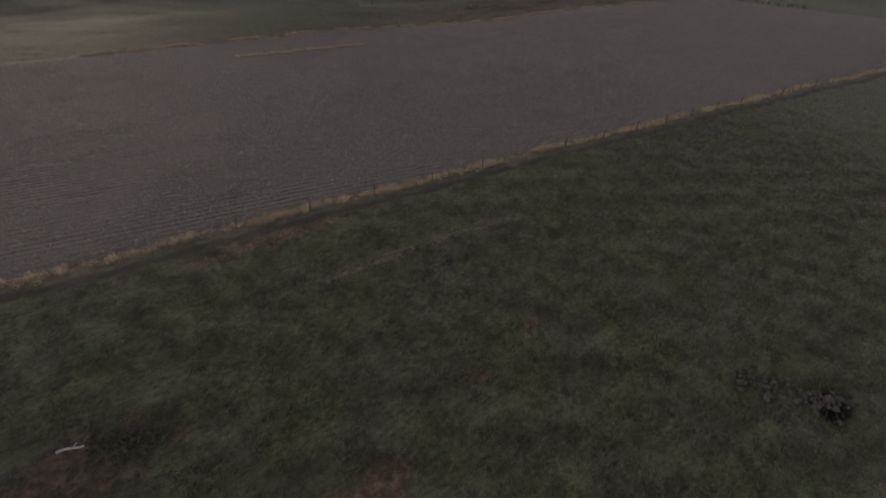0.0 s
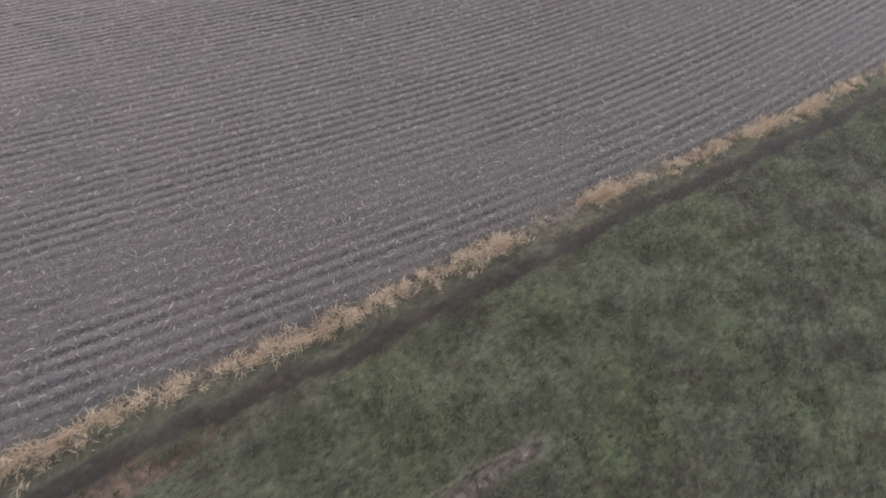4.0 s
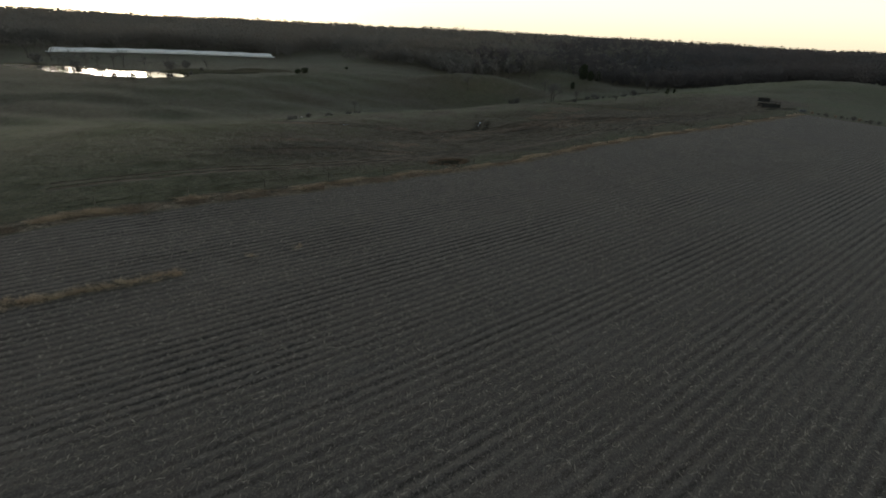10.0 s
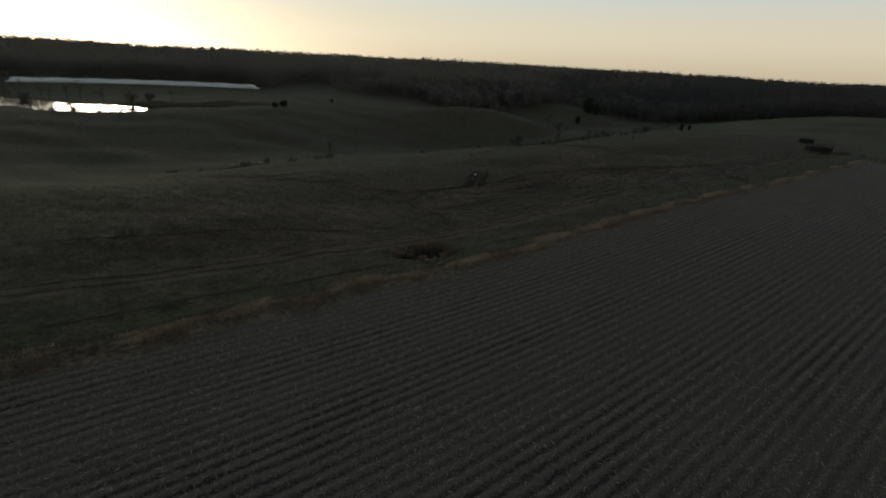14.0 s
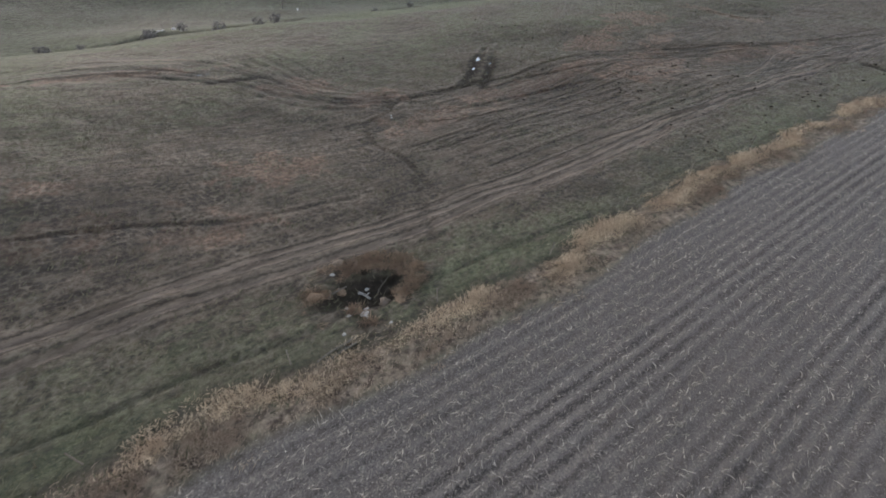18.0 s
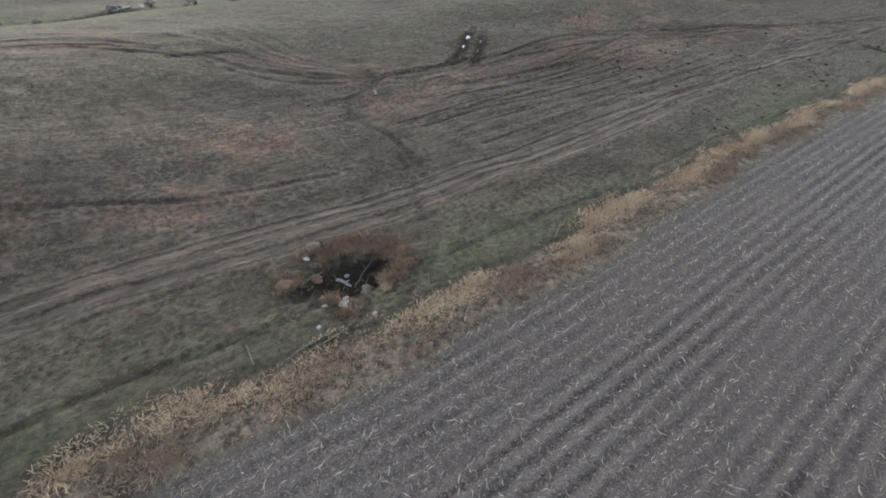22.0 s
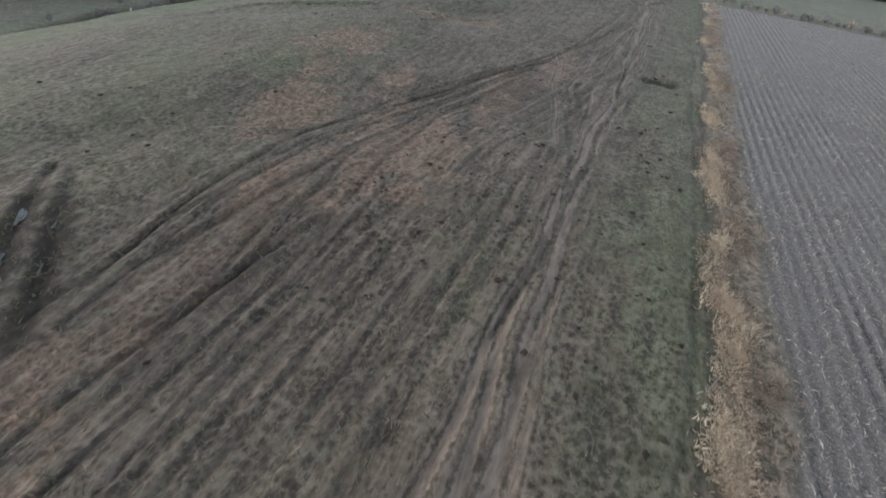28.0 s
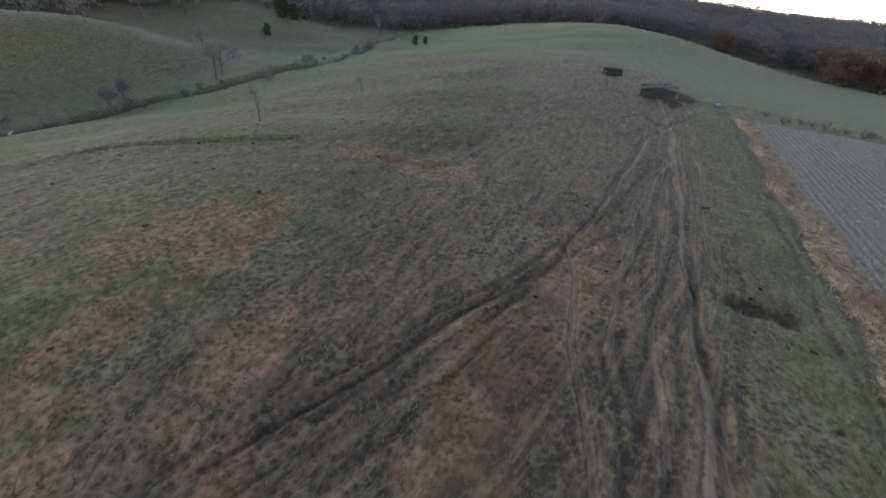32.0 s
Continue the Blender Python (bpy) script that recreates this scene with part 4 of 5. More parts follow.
def turf():
    r = np.random.RandomState(6)
    n1, n2 = 230000, 330000
    x = np.concatenate([r.uniform(-25, 90, n1), r.uniform(-10, 245, n2)])
    y = np.concatenate([r.uniform(-12, 32, n1), r.uniform(105, 160, n2)])
    tuft = 0.7 * ripple(x, y, 3.1, 51) + 0.3 * ripple(x, y, 1.3, 52) + r.uniform(-1.1, 1.1, n1 + n2)
    fade = np.where(y > 100, smooth(-10, 70, x) * smooth(245, 205, x) * smooth(160, 138, y), smooth(90, 60, x) * smooth(-25, -10, x))
    keep = (tuft > 0.15) & (r.uniform(0, 1, n1 + n2) < fade) & (in_field(x, y) < 0.1) & (((y < 50) & (y < south_edge(x) - 1.3) & (np.abs(y - south_edge(x) + 2.05) > 0.6)) | (y > north_edge(x) + 0.8))
    keep &= (r.uniform(0, 1, n1 + n2) < 1 - 0.5 * smooth(104, 106, y) * smooth(140, 132, y) * smooth(60, 85, x))
    lanes = np.where(keep)[0]
    for pts, half, deep, bare in WHEEL_TRACKS + WORN_TRACKS + TERRACES + LANE_RUTS:
        keep[lanes] &= off_line(x[lanes], y[lanes], pts) > 1.9 * half
    x, y, n = x[keep], y[keep], keep.sum()
    h = r.uniform(0.12, 0.36, n) * (1 + 0.4 * np.clip(tuft[keep], 0, 1.5))
    lean = r.uniform(1.12, 1.5, n)
    turn = r.normal(0.6, 0.9, n)
    v, f = stalks(x, y, h, r.uniform(0.02, 0.06, n), lean, turn, r)
    tagged(new("pasture_turf", raw_mesh("pasture_turf", v, f, TURF)), "short grazed grass tufts over the pastures", "grass", kind="stuff")


# ---- helpers for things ----
def part(name, mesh, material, parent, label=""):
    """Links a bmesh or a mesh as one object under a thing or a part."""
    if isinstance(mesh, bmesh.types.BMesh):
        bm, mesh = mesh, bpy.data.meshes.new(name)
        bm.to_mesh(mesh)
        bm.free()
    if not mesh.materials:
        mesh.materials.append(material)
    ob = new(name, mesh)
    ob.parent = parent
    if label:
        ob["label"] = label
    return ob


def thing(name, x, y, label, category, group="", dz=0.0, turn=0.0):
    ob = new(name)
    ob.matrix_basis = pose(x, y, ground_at(x, y) + dz, 0, 0, turn)
    return tagged(ob, label, category, group)


def tube(bm, a, b, ra, rb, sides=6):
    """A tapered closed tube from a to b."""
    a, b = Vector(a), Vector(b)
    q = (b - a).to_track_quat("Z", "Y")
    rings = []
    for p, rad in ((a, ra), (b, rb)):
        rings.append([bm.verts.new(p + q @ Vector((rad * math.cos(k * 2 * math.pi / sides), rad * math.sin(k * 2 * math.pi / sides), 0))) for k in range(sides)])
    for k in range(sides):
        bm.faces.new((rings[0][k], rings[0][(k + 1) % sides], rings[1][(k + 1) % sides], rings[1][k]))
    bm.faces.new(rings[0][::-1])
    bm.faces.new(rings[1])


def lump(size, seed, rough=0.25, squash=0.7, detail=2):
    """A rough stone-like lump that sits on z = 0."""
    bm = bmesh.new()
    bmesh.ops.create_icosphere(bm, subdivisions=detail, radius=1)
    for v in bm.verts:
        n = noise.noise(v.co * 1.1 + Vector((seed * 3.1, seed, 0))) * 1.6 + 0.8 * noise.noise(v.co * 2.6 + Vector((seed, 0, seed)))
        v.co *= 1 + rough * n
        v.co.x, v.co.y, v.co.z = v.co.x * size, v.co.y * size * 0.8, (v.co.z * squash + 0.35) * size
    return bm


def box(bm, x0, y0, z0, x1, y1, z1):
    vs = [bm.verts.new(p) for p in ((x0, y0, z0), (x1, y0, z0), (x1, y1, z0), (x0, y1, z0), (x0, y0, z1), (x1, y0, z1), (x1, y1, z1), (x0, y1, z1))]
    for f in ((3, 2, 1, 0), (4, 5, 6, 7), (0, 1, 5, 4), (1, 2, 6, 5), (2, 3, 7, 6), (3, 0, 4, 7)):
        bm.faces.new([vs[k] for k in f])


def soup(points, size, rng):
    """Small loose triangles, one at each point."""
    n = len(points)
    a, b = rng.normal(0, 1, (n, 3)), rng.normal(0, 1, (n, 3))
    a /= np.linalg.norm(a, axis=1)[:, None]
    b /= np.linalg.norm(b, axis=1)[:, None]
    s = (size * rng.uniform(0.6, 1.4, n))[:, None]
    verts = np.stack([points - a * s * 0.5 - b * s * 0.3, points + a * s * 0.5 - b * s * 0.2, points + b * s * 0.7], 1).reshape(-1, 3)
    return verts, np.arange(n * 3).reshape(-1, 3)


def grow(bm, a, way, length, rad, depth, rng, tips):
    """Forking limbs; their ends are gathered in tips."""
    b = a + way * length
    tube(bm, a, b, rad, rad * 0.62, 5 if depth > 1 else 4)
    tips.append(b)
    if depth == 0:
        return
    for _ in range(3 if depth > 1 else 2):
        w = (way + Vector((rng.gauss(0, 0.55), rng.gauss(0, 0.55), rng.gauss(0.12, 0.3)))).normalized()
        grow(bm, a + way * length * rng.uniform(0.55, 1.0), w, length * rng.uniform(0.55, 0.8), rad * 0.55, depth - 1, rng, tips)


def tree(name, x, y, height, label, leaves, count, leaf, seed, group="", category="tree", wide=0.34, low=0.22, fluff=0.055, dome=0.0):
    """A trunk with forking limbs, and a crown of small leaves or twig ends round the limb ends."""
    rng, nr = random.Random(seed), np.random.RandomState(seed)
    ob = thing(name, x, y, label, category, group, -0.1)
    bm, tips = bmesh.new(), []
    grow(bm, Vector((0, 0, 0)), Vector((rng.gauss(0, 0.05), rng.gauss(0, 0.05), 1)).normalized(), height * wide, height * (0.028 if dome else 0.017), 4, rng, tips)
    top = max(v.co.z for v in bm.verts)
    bmesh.ops.scale(bm, vec=(height / top,) * 3, verts=bm.verts)
    pts = np.array([tuple(t * (height / top)) for t in tips])
    part("trunk", bm, BARK, ob)
    pts = pts[pts[:, 2] > height * low]
    p = pts[nr.randint(0, len(pts), count)] + nr.normal(0, height * fluff, (count, 3))
    if dome:
        k = int(count * dome)
        d = nr.normal(0, 1, (k, 3))
        d *= (nr.uniform(0.2, 1, k) ** 0.4 * (1 + 0.25 * np.sin(3 * np.arctan2(d[:, 1], d[:, 0]) + 4 * d[:, 2])) / np.linalg.norm(d, axis=1))[:, None]
        p[:k] = d * np.array([0.42, 0.42, 0.4]) * height + np.array([0, 0, 0.47 * height])
    v, f = soup(p, leaf, nr)
    part("crown", raw_mesh("crown", v, f, leaves), leaves, ob)
    return ob


def cedar(x, y, height, seed):
    nr = np.random.RandomState(seed)
    ob = thing("cedar_tree", x, y, "dark green rounded cedar on the grass slope", "tree", "cedars", -0.1)
    bm = bmesh.new()
    tube(bm, (0, 0, 0), (0, 0, height * 0.8), height * 0.03, height * 0.008)
    part("trunk", bm, BARK, ob)
    n = 1300
    h = nr.uniform(0.06, 1.0, n) ** 0.9
    a = nr.uniform(0, 2 * np.pi, n)
    rad = height * 0.62 * np.sqrt(np.clip((1.04 - h) * (h + 0.12), 0, 1)) * (0.75 + 0.25 * np.sin(a * 3 + h * 9 + seed)) * np.sqrt(nr.uniform(0.3, 1.0, n))
    v, f = soup(np.stack([rad * np.cos(a), rad * np.sin(a), h * height], -1), height * 0.075, nr)
    part("crown", raw_mesh("crown", v, f, CEDAR), CEDAR, ob)


def bush(x, y, size, seed, leaves, label, count=260):
    nr, rng = np.random.RandomState(seed), random.Random(seed)
    ob = thing("bush", x, y, label, "bush", "bushes", -0.05)
    bm = bmesh.new()
    for _ in range(9):
        a, l = rng.uniform(0, 6.28), rng.uniform(0.5, 0.95) * size
        w = Vector((math.cos(a) * 0.6, math.sin(a) * 0.6, 1)).normalized()
        tube(bm, (0, 0, 0), w * l, size * 0.025, size * 0.008, 4)
    part("stems", bm, BARK, ob)
    d = nr.normal(0, 1, (count, 3))
    d /= np.linalg.norm(d, axis=1)[:, None]
    d *= (nr.uniform(0.1, 1, count) ** 0.5)[:, None]
    p = d * np.array([size * 0.62, size * 0.55, size * 0.48]) + np.array([0, 0, size * 0.5])
    v, f = soup(p, size * 0.15, nr)
    part("crown", raw_mesh("crown", v, f, leaves), leaves, ob)


# ---- far woods ----
def woods():
    r = np.random.RandomState(17)
    n = 60000
    dist = 215 + 1575 * r.uniform(0, 1, n) ** 1.5
    az = np.radians(r.uniform(-48, 118, n))
    x, y = 100 + dist * np.cos(az), 110 + dist * np.sin(az)
    deg = np.degrees(np.arctan2(y - 110, x - 100))
    start = np.interp(deg, [-48, -30, -15, 0, 12, 25, 40, 55, 75, 95, 118], [250, 235, 300, 345, 340, 300, 285, 225, 300, 322, 335])
    start = start + 14 * ripple(x, y, 60, 61)
    opening = ripple(x, y, 190, 62) + 0.5 * ripple(x, y, 90, 63)
    dense = np.where(deg < 45, 1.4, 0.75)
    keep = (dist > start) & (opening + r.uniform(-0.5, 0.5, n) < dense) & (r.uniform(0, 1, n) < np.interp(dist, [300, 700, 1800], [0.5, 0.42, 0.3]))
    x, y = x[keep], y[keep]
    n = len(x)
    h = r.uniform(8, 14.5, n) * np.interp(np.hypot(x - 100, y - 110), [220, 340], [0.55, 1.0])
    z = land(x, y)
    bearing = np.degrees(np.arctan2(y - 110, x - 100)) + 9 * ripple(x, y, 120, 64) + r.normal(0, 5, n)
    # bearing picks the tone with painted haze and the darker one without
    for side, label, material in ((bearing >= 38, "leafless brown-grey woods covering the far ridges, haze put into the colour", HAZED_FOREST), (bearing < 38, "leafless woods behind the pasture hill, darker tone without painted haze", UNHAZED_FOREST)):
        tx, ty, tz, th = x[side], y[side], z[side], h[side]
        k = len(tx)
        away = np.hypot(tx - 100, ty - 110)
        who = np.repeat(np.arange(k), np.where(away < 420, 90, np.where(away < 620, 50, 14)))
        m = len(who)
        up = r.uniform(0.18, 1.0, m)
        girth = 0.36 * th[who] * np.sqrt(np.clip(1.08 - np.abs(up - 0.6) * 1.7, 0.1, 1))
        a, q = r.uniform(0, 2 * np.pi, m), np.sqrt(r.uniform(0, 1, m))
        p = np.stack([tx[who] + girth * q * np.cos(a), ty[who] + girth * q * np.sin(a), tz[who] + up * th[who]], -1)
        v, f = soup(p, np.interp(away[who], [300, 420, 620, 900], [1.1, 1.25, 1.7, 3.4]), r)
        # a trunk stands below each crown
        base = np.stack([tx, ty, tz], -1)
        tv = np.stack([base + [0.2, 0, -0.3], base + [-0.1, 0.17, -0.3], base + [-0.1, -0.17, -0.3], base + np.stack([0 * th, 0 * th, th * 0.85], -1)], 1).reshape(-1, 3)
        i = np.arange(k)[:, None] * 4
        tf = np.concatenate([i + np.array([[0, 1, 3]]), i + np.array([[1, 2, 3]]), i + np.array([[2, 0, 3]])], 0) + len(v)
        ob = new("woods", raw_mesh("woods", np.concatenate([v, tv]), np.concatenate([f, tf]), material))
        tagged(ob, label, "woods", kind="stuff")


woods()
stubble()
dry_strips()
cut_bank()
turf()


# ---- pond, bag and creek ----
def pond():
    bm = bmesh.new()
    left, right = [], []
    for k, (px, py, pr) in enumerate(POND):
        a, b = POND[max(0, k - 1)], POND[min(len(POND) - 1, k + 1)]
        d = Vector((b[0] - a[0], b[1] - a[1])).normalized()
        left.append(bm.verts.new((px - d.y * (pr + 3), py + d.x * (pr + 3), POND_Z)))
        right.append(bm.verts.new((px + d.y * (pr + 3), py - d.x * (pr + 3), POND_Z)))
    for k in range(len(POND) - 1):
        bm.faces.new((left[k], right[k], right[k + 1], left[k + 1]))
    bmesh.ops.recalc_face_normals(bm, faces=bm.faces)
    me = bpy.data.meshes.new("pond")
    bm.to_mesh(me)
    bm.free()
    me.materials.append(WATER)
    tagged(new("pond_water", me), "still farm pond mirroring the evening sky", "pond", kind="structure")


pond()


def silage_bag():
    """A long plastic tube lying along the crest, slightly lumpy, with pinched ends."""
    a, b = Vector((27, 408)), Vector((148, 392))
    n, sides = 90, 14
    heights = np.polyfit(np.linspace(0, 1, 41), [ground_at(a.x + f * (b.x - a.x), a.y + f * (b.y - a.y) + 4 * math.sin(f * math.pi)) for f in np.linspace(0, 1, 41)], 2)
    verts, faces = [], []
    for k in range(n + 1):
        f = k / n
        x, y = a.x + f * (b.x - a.x), a.y + f * (b.y - a.y) + 4 * math.sin(f * math.pi)
        zb = float(np.polyval(heights, f))
        end = min(1.0, min(f, 1 - f) * 60 + 0.25)
        wide, tall = (1.75 + 0.12 * math.sin(f * 60) + 0.1 * math.sin(f * 131)) * end, (2.7 + 0.15 * math.sin(f * 47)) * end
        for s in range(sides):
            w = 2 * math.pi * s / sides
            verts.append((x + 0.13 * wide * math.cos(w), y + wide * math.cos(w), zb - 0.1 + tall * max(0.0, 0.45 + 0.55 * math.sin(w))))
    for k in range(n):
        for s in range(sides):
            faces.append((k * sides + s, k * sides + (s + 1) % sides, (k + 1) * sides + (s + 1) % sides, (k + 1) * sides + s))
    ob = thing("silage_bag", 88, 402, "long white plastic silage bag lying on the far grass crest", "silage bag")
    me = raw_mesh("bag_tube", np.array(verts) - np.array([tuple(ob.matrix_basis.translation)]), faces, PLASTIC, False)
    part("bag_tube", me, PLASTIC, ob)
    for p, d in ((a, -1), (b, 1)):
        bm = bmesh.new()
        tube(bm, (0, 0, 0.5), (d * 1.0, 0, 0.25), 0.45, 0.12, 8)
        o = part("end_tie", bm, PLASTIC, ob, "knotted plastic end")
        o.location = (p.x - 88 + d * 0.2, p.y - 402, ground_at(p.x, p.y) - ob.matrix_basis.translation.z)


silage_bag()

r7 = random.Random(7)
for k in range(46):
    bx = r7.uniform(75, 335) if k % 3 else r7.uniform(180, 300)
    by = float(creek_line(np.array([bx]))[0]) + r7.gauss(0, 2.2)
    bush(bx, by, r7.uniform(0.9, 2.4), 100 + k, TWIG, "leafless brown brush along the creek bank", 170)
for bx, by, s in ((64, 276, 2.4), (70, 269, 2.0), (58, 266, 2.2), (75, 303, 4.2), (82, 307, 3.6), (40, 326, 4.0), (25, 352, 4.6), (52, 268, 1.8), (79, 277, 1.6), (47, 291, 1.8)):
    bush(bx, by, s, int(bx * 7 + by), TWIG, "bare brush on the pond's bank", 260)
for bx, by, s in ((126, 281, 2.4), (131, 285, 3.0), (160, 300, 1.6)):
    bush(bx, by, s, int(bx * 3 + by), CEDAR, "dark evergreen shrub on the far slope", 520)
for cx, cy, h, s in ((318, 263, 10.0, 1), (345, 271, 7.0, 2), (295, 252, 4.4, 3), (314, 198.6, 3.4, 4), (314, 194.5, 2.8, 5), (321, 259, 6.5, 6)):
    cedar(cx, cy, h, s)
for tx, ty, h, s in ((30, 366, 8, 13), (44, 345, 7, 14), (58, 326, 8, 15), (20, 378, 9, 16), (184, 159.6, 4.6, 1), (213, 163, 2.6, 2), (226, 252, 9, 3), (233, 258, 9, 4), (196, 250, 8, 5), (197, 238, 7, 6), (235, 221, 6, 7), (221, 241, 6, 10), (218, 255, 8.5, 11), (213, 250, 8, 12), (284, 206, 5, 8), (120, 207, 4, 9)):
    tree("bare_tree", tx, ty, h, "small leafless grey tree on the pasture", TWIG, 900, 0.09 * h / 4, 40 + s, "bare trees", fluff=0.09)
for tx, ty, h, s in ((352, 50, 11, 1), (368, 42, 13, 3), (362, 32, 12, 5), (378, 26, 13, 6), (420, 80, 10, 7), (372, 14, 12, 8), (395, 40, 12, 9)):
    tree("oak_tree", tx, ty, h, "oak with rusty brown leaves still on", RUST, 4200, 0.7, 70 + s, "rusty oaks", wide=0.2, low=0.0, fluff=0.11, dome=0.65)


for k, (tx, ty, h) in enumerate(((219.6, 202.3, 8), (223, 204, 7), (198.6, 206.6, 4.5), (202, 207.5, 4), (290, 204.6, 4), (352.8, 226.4, 9), (345, 230, 8), (394.6, 299.5, 11), (387, 279.2, 10), (272.3, 288.3, 8), (290.9, 287.2, 9), (319.3, 292, 9), (263.6, 295.7, 8), (244.6, 294, 8), (278.5, 289, 7))):
    tree("bare_tree", tx, ty, h, "leafless grey tree on the rough far slope", TWIG, 1300, 0.22, 90 + k, "far bare trees", fluff=0.1)
for k, (tx, ty, h) in enumerate(((34, 328, 6), (48, 322, 7), (66, 312, 6), (74, 309, 5), (90, 303, 5), (54, 318, 6.5), (38, 340, 7), (56, 264, 3.5), (66, 267, 3.0), (84, 276, 2.8))):
    tree("bare_tree", tx, ty, h, "thin leafless tree on the pond's bank", TWIG, 500, 0.14, 120 + k, "pond trees", fluff=0.08)


# ---- fences ----
def fence(name, label, places, inner, tall, wires):
    """Posts with a pointed top, and strands of wire that sag a little between them."""
    x0, y0 = places[0]
    ob = thing(name, x0, y0, label, "fence")
    z0 = ob.matrix_basis.translation.z
    me = None
    for k, (px, py) in enumerate(places):
        if me is None:
            bm = bmesh.new()
            tube(bm, (0, 0, -0.3), (0.02, 0, tall), inner, inner * 0.85, 7)
            tube(bm, (0.02, 0, tall), (0.02, 0, tall + 0.04), inner * 0.85, inner * 0.4, 7)
            p = part("post", bm, WOOD, ob)
            me = p.data
        else:
            p = part("post", me, WOOD, ob)
        rr = random.Random(k + int(px))
        p.matrix_basis = pose(px - x0, py - y0, ground_at(px, py) - z0, rr.gauss(0, 3), rr.gauss(0, 3), rr.uniform(0, 360))
    for level in wires:
        bm = bmesh.new()
        for (ax, ay), (bx, by) in zip(places, places[1:]):
            pa = Vector((ax - x0, ay - y0, ground_at(ax, ay) - z0 + level))
            pb = Vector((bx - x0, by - y0, ground_at(bx, by) - z0 + level))
            pm = (pa + pb) / 2 - Vector((0, 0, 0.03))
            tube(bm, pa, pm, 0.004, 0.004, 3)
            tube(bm, pm, pb, 0.004, 0.004, 3)
        part("wire", bm, STEEL, ob, "thin rusty fence wire")


first = [(x, float(south_edge(np.array([x]))[0]) - 0.9) for x in np.arange(-14, 110, 5.9)]
fence("fence", "old wire fence with weathered posts along the stubble", first, 0.06, 1.15, (0.45, 0.75, 1.05))
second = [(x, float(north_edge(np.array([x]))[0]) + 3.2) for x in np.arange(27, 221, 8.5)]
fence("fence", "thin-posted wire fence beside the cattle pasture", second, 0.04, 1.15, (0.5, 1.0))


# ---- stones, rubbish hollow and other pasture things ----
def pile(name, places, label, material, lo, hi, seed):
    x0, y0 = places[0]
    ob = thing(name, x0, y0, label, "stones")
    rr = random.Random(seed)
    shapes = [part_mesh(lump(1.0, seed + k, 0.3, 0.7, 2), material) for k in range(5)]
    for px, py in places:
        s = rr.uniform(lo, hi)
        p = part("stone", rr.choice(shapes), material, ob)
        p.matrix_basis = pose(px - x0, py - y0, ground_at(px, py) - ob.matrix_basis.translation.z - 0.25 * s, 0, 0, rr.uniform(0, 360)) @ Matrix.Diagonal((s, s, s, 1))


def part_mesh(bm, material):
    me = bpy.data.meshes.new("stone")
    bm.to_mesh(me)
    bm.free()
    for poly in me.polygons:
        poly.use_smooth = True
    me.materials.append(material)
    return me


rr = random.Random(3)
gully = []
for k in range(120):
    f = rr.random() ** 0.8
    gully.append((23.4 + 4.2 * f + rr.gauss(0, 0.5), 0.4 - 5.2 * f + rr.gauss(0, 0.5)))
pile("rock_pile", gully, "brown fieldstones tumbled in a grassy washout", DARKSTONE, 0.09, 0.25, 30)


def hollow_floor(x, y):
    """How far the rubbish hollow lies below the pasture at that place."""
    q = math.hypot((x - 92.0) / 2.9, (y - 110.9) / 1.9)
    f = min(1.0, max(0.0, (1.2 - q) / 0.85))
    return 0.55 * f * f * (3 - 2 * f)


def single(name, x, y, size, material, label, category, seed, squash=0.7, sink=0.2, group=""):
    ob = new(name, part_mesh(lump(size, seed, 0.28, squash, 3), material))
    ob.matrix_basis = pose(x, y, ground_at(x, y) - sink - hollow_floor(x, y), 0, 0, seed * 67)
    return tagged(ob, label, category, group)


single("boulder", 92.6, 109.8, 0.4, STONE, "large tan boulder in the rubbish hollow", "boulder", 1, 0.6, 0.1)
single("hay_clump", 90.8, 111.9, 0.35, HAY, "clump of rotten tawny hay in the hollow", "hay", 2, 0.6, 0.1)
single("boulder", 91.6, 114.0, 0.37, STONE, "grey-tan boulder on the rim of the hollow", "boulder", 3, 0.6, 0.1)
single("hay_clump", 89.2, 111.9, 0.39, HAY, "clump of rotten tawny hay in the hollow", "hay", 8, 0.6, 0.1)
single("hay_clump", 93.3, 109.2, 0.33, HAY, "clump of rotten tawny hay in the hollow", "hay", 9, 0.6, 0.1)
for k, (px, py, s) in enumerate(((91.1, 109.3, 0.32), (90.3, 109.7, 0.2), (90.5, 110.5, 0.2), (91.0, 110.3, 0.14), (91.5, 110.0, 0.16), (92.3, 111.5, 0.14), (90.9, 113.2, 0.16), (92.0, 108.0, 0.1), (89.5, 108.6, 0.12))):
    single("pale_stone", px, py, s, PALE, "whitish stone among the rubbish", "stone", 20 + k, 0.5, 0.04, "pale stones")


def log(x, y, length, rad, turn, material, label, category="log", dz=0.0, tilt=0.0):
    ob = thing("log", x, y, label, category, "", dz, turn)
    bm = bmesh.new()
    for k in range(4):
        f0, f1 = k / 4, (k + 1) / 4
        tube(bm, ((f0 - 0.5) * length, 0.06 * math.sin(f0 * 5), rad + tilt * f0), ((f1 - 0.5) * length, 0.06 * math.sin(f1 * 5), rad + tilt * f1), rad * (1 - 0.3 * f0), rad * (1 - 0.3 * f1), 8)
    part("stem", bm, material, ob)
    bm = bmesh.new()
    tube(bm, (0.1 * length, 0, rad), (0.22 * length, 0.22, rad * 2.2), rad * 0.5, rad * 0.25, 6)
    part("branch_stub", bm, material, ob)


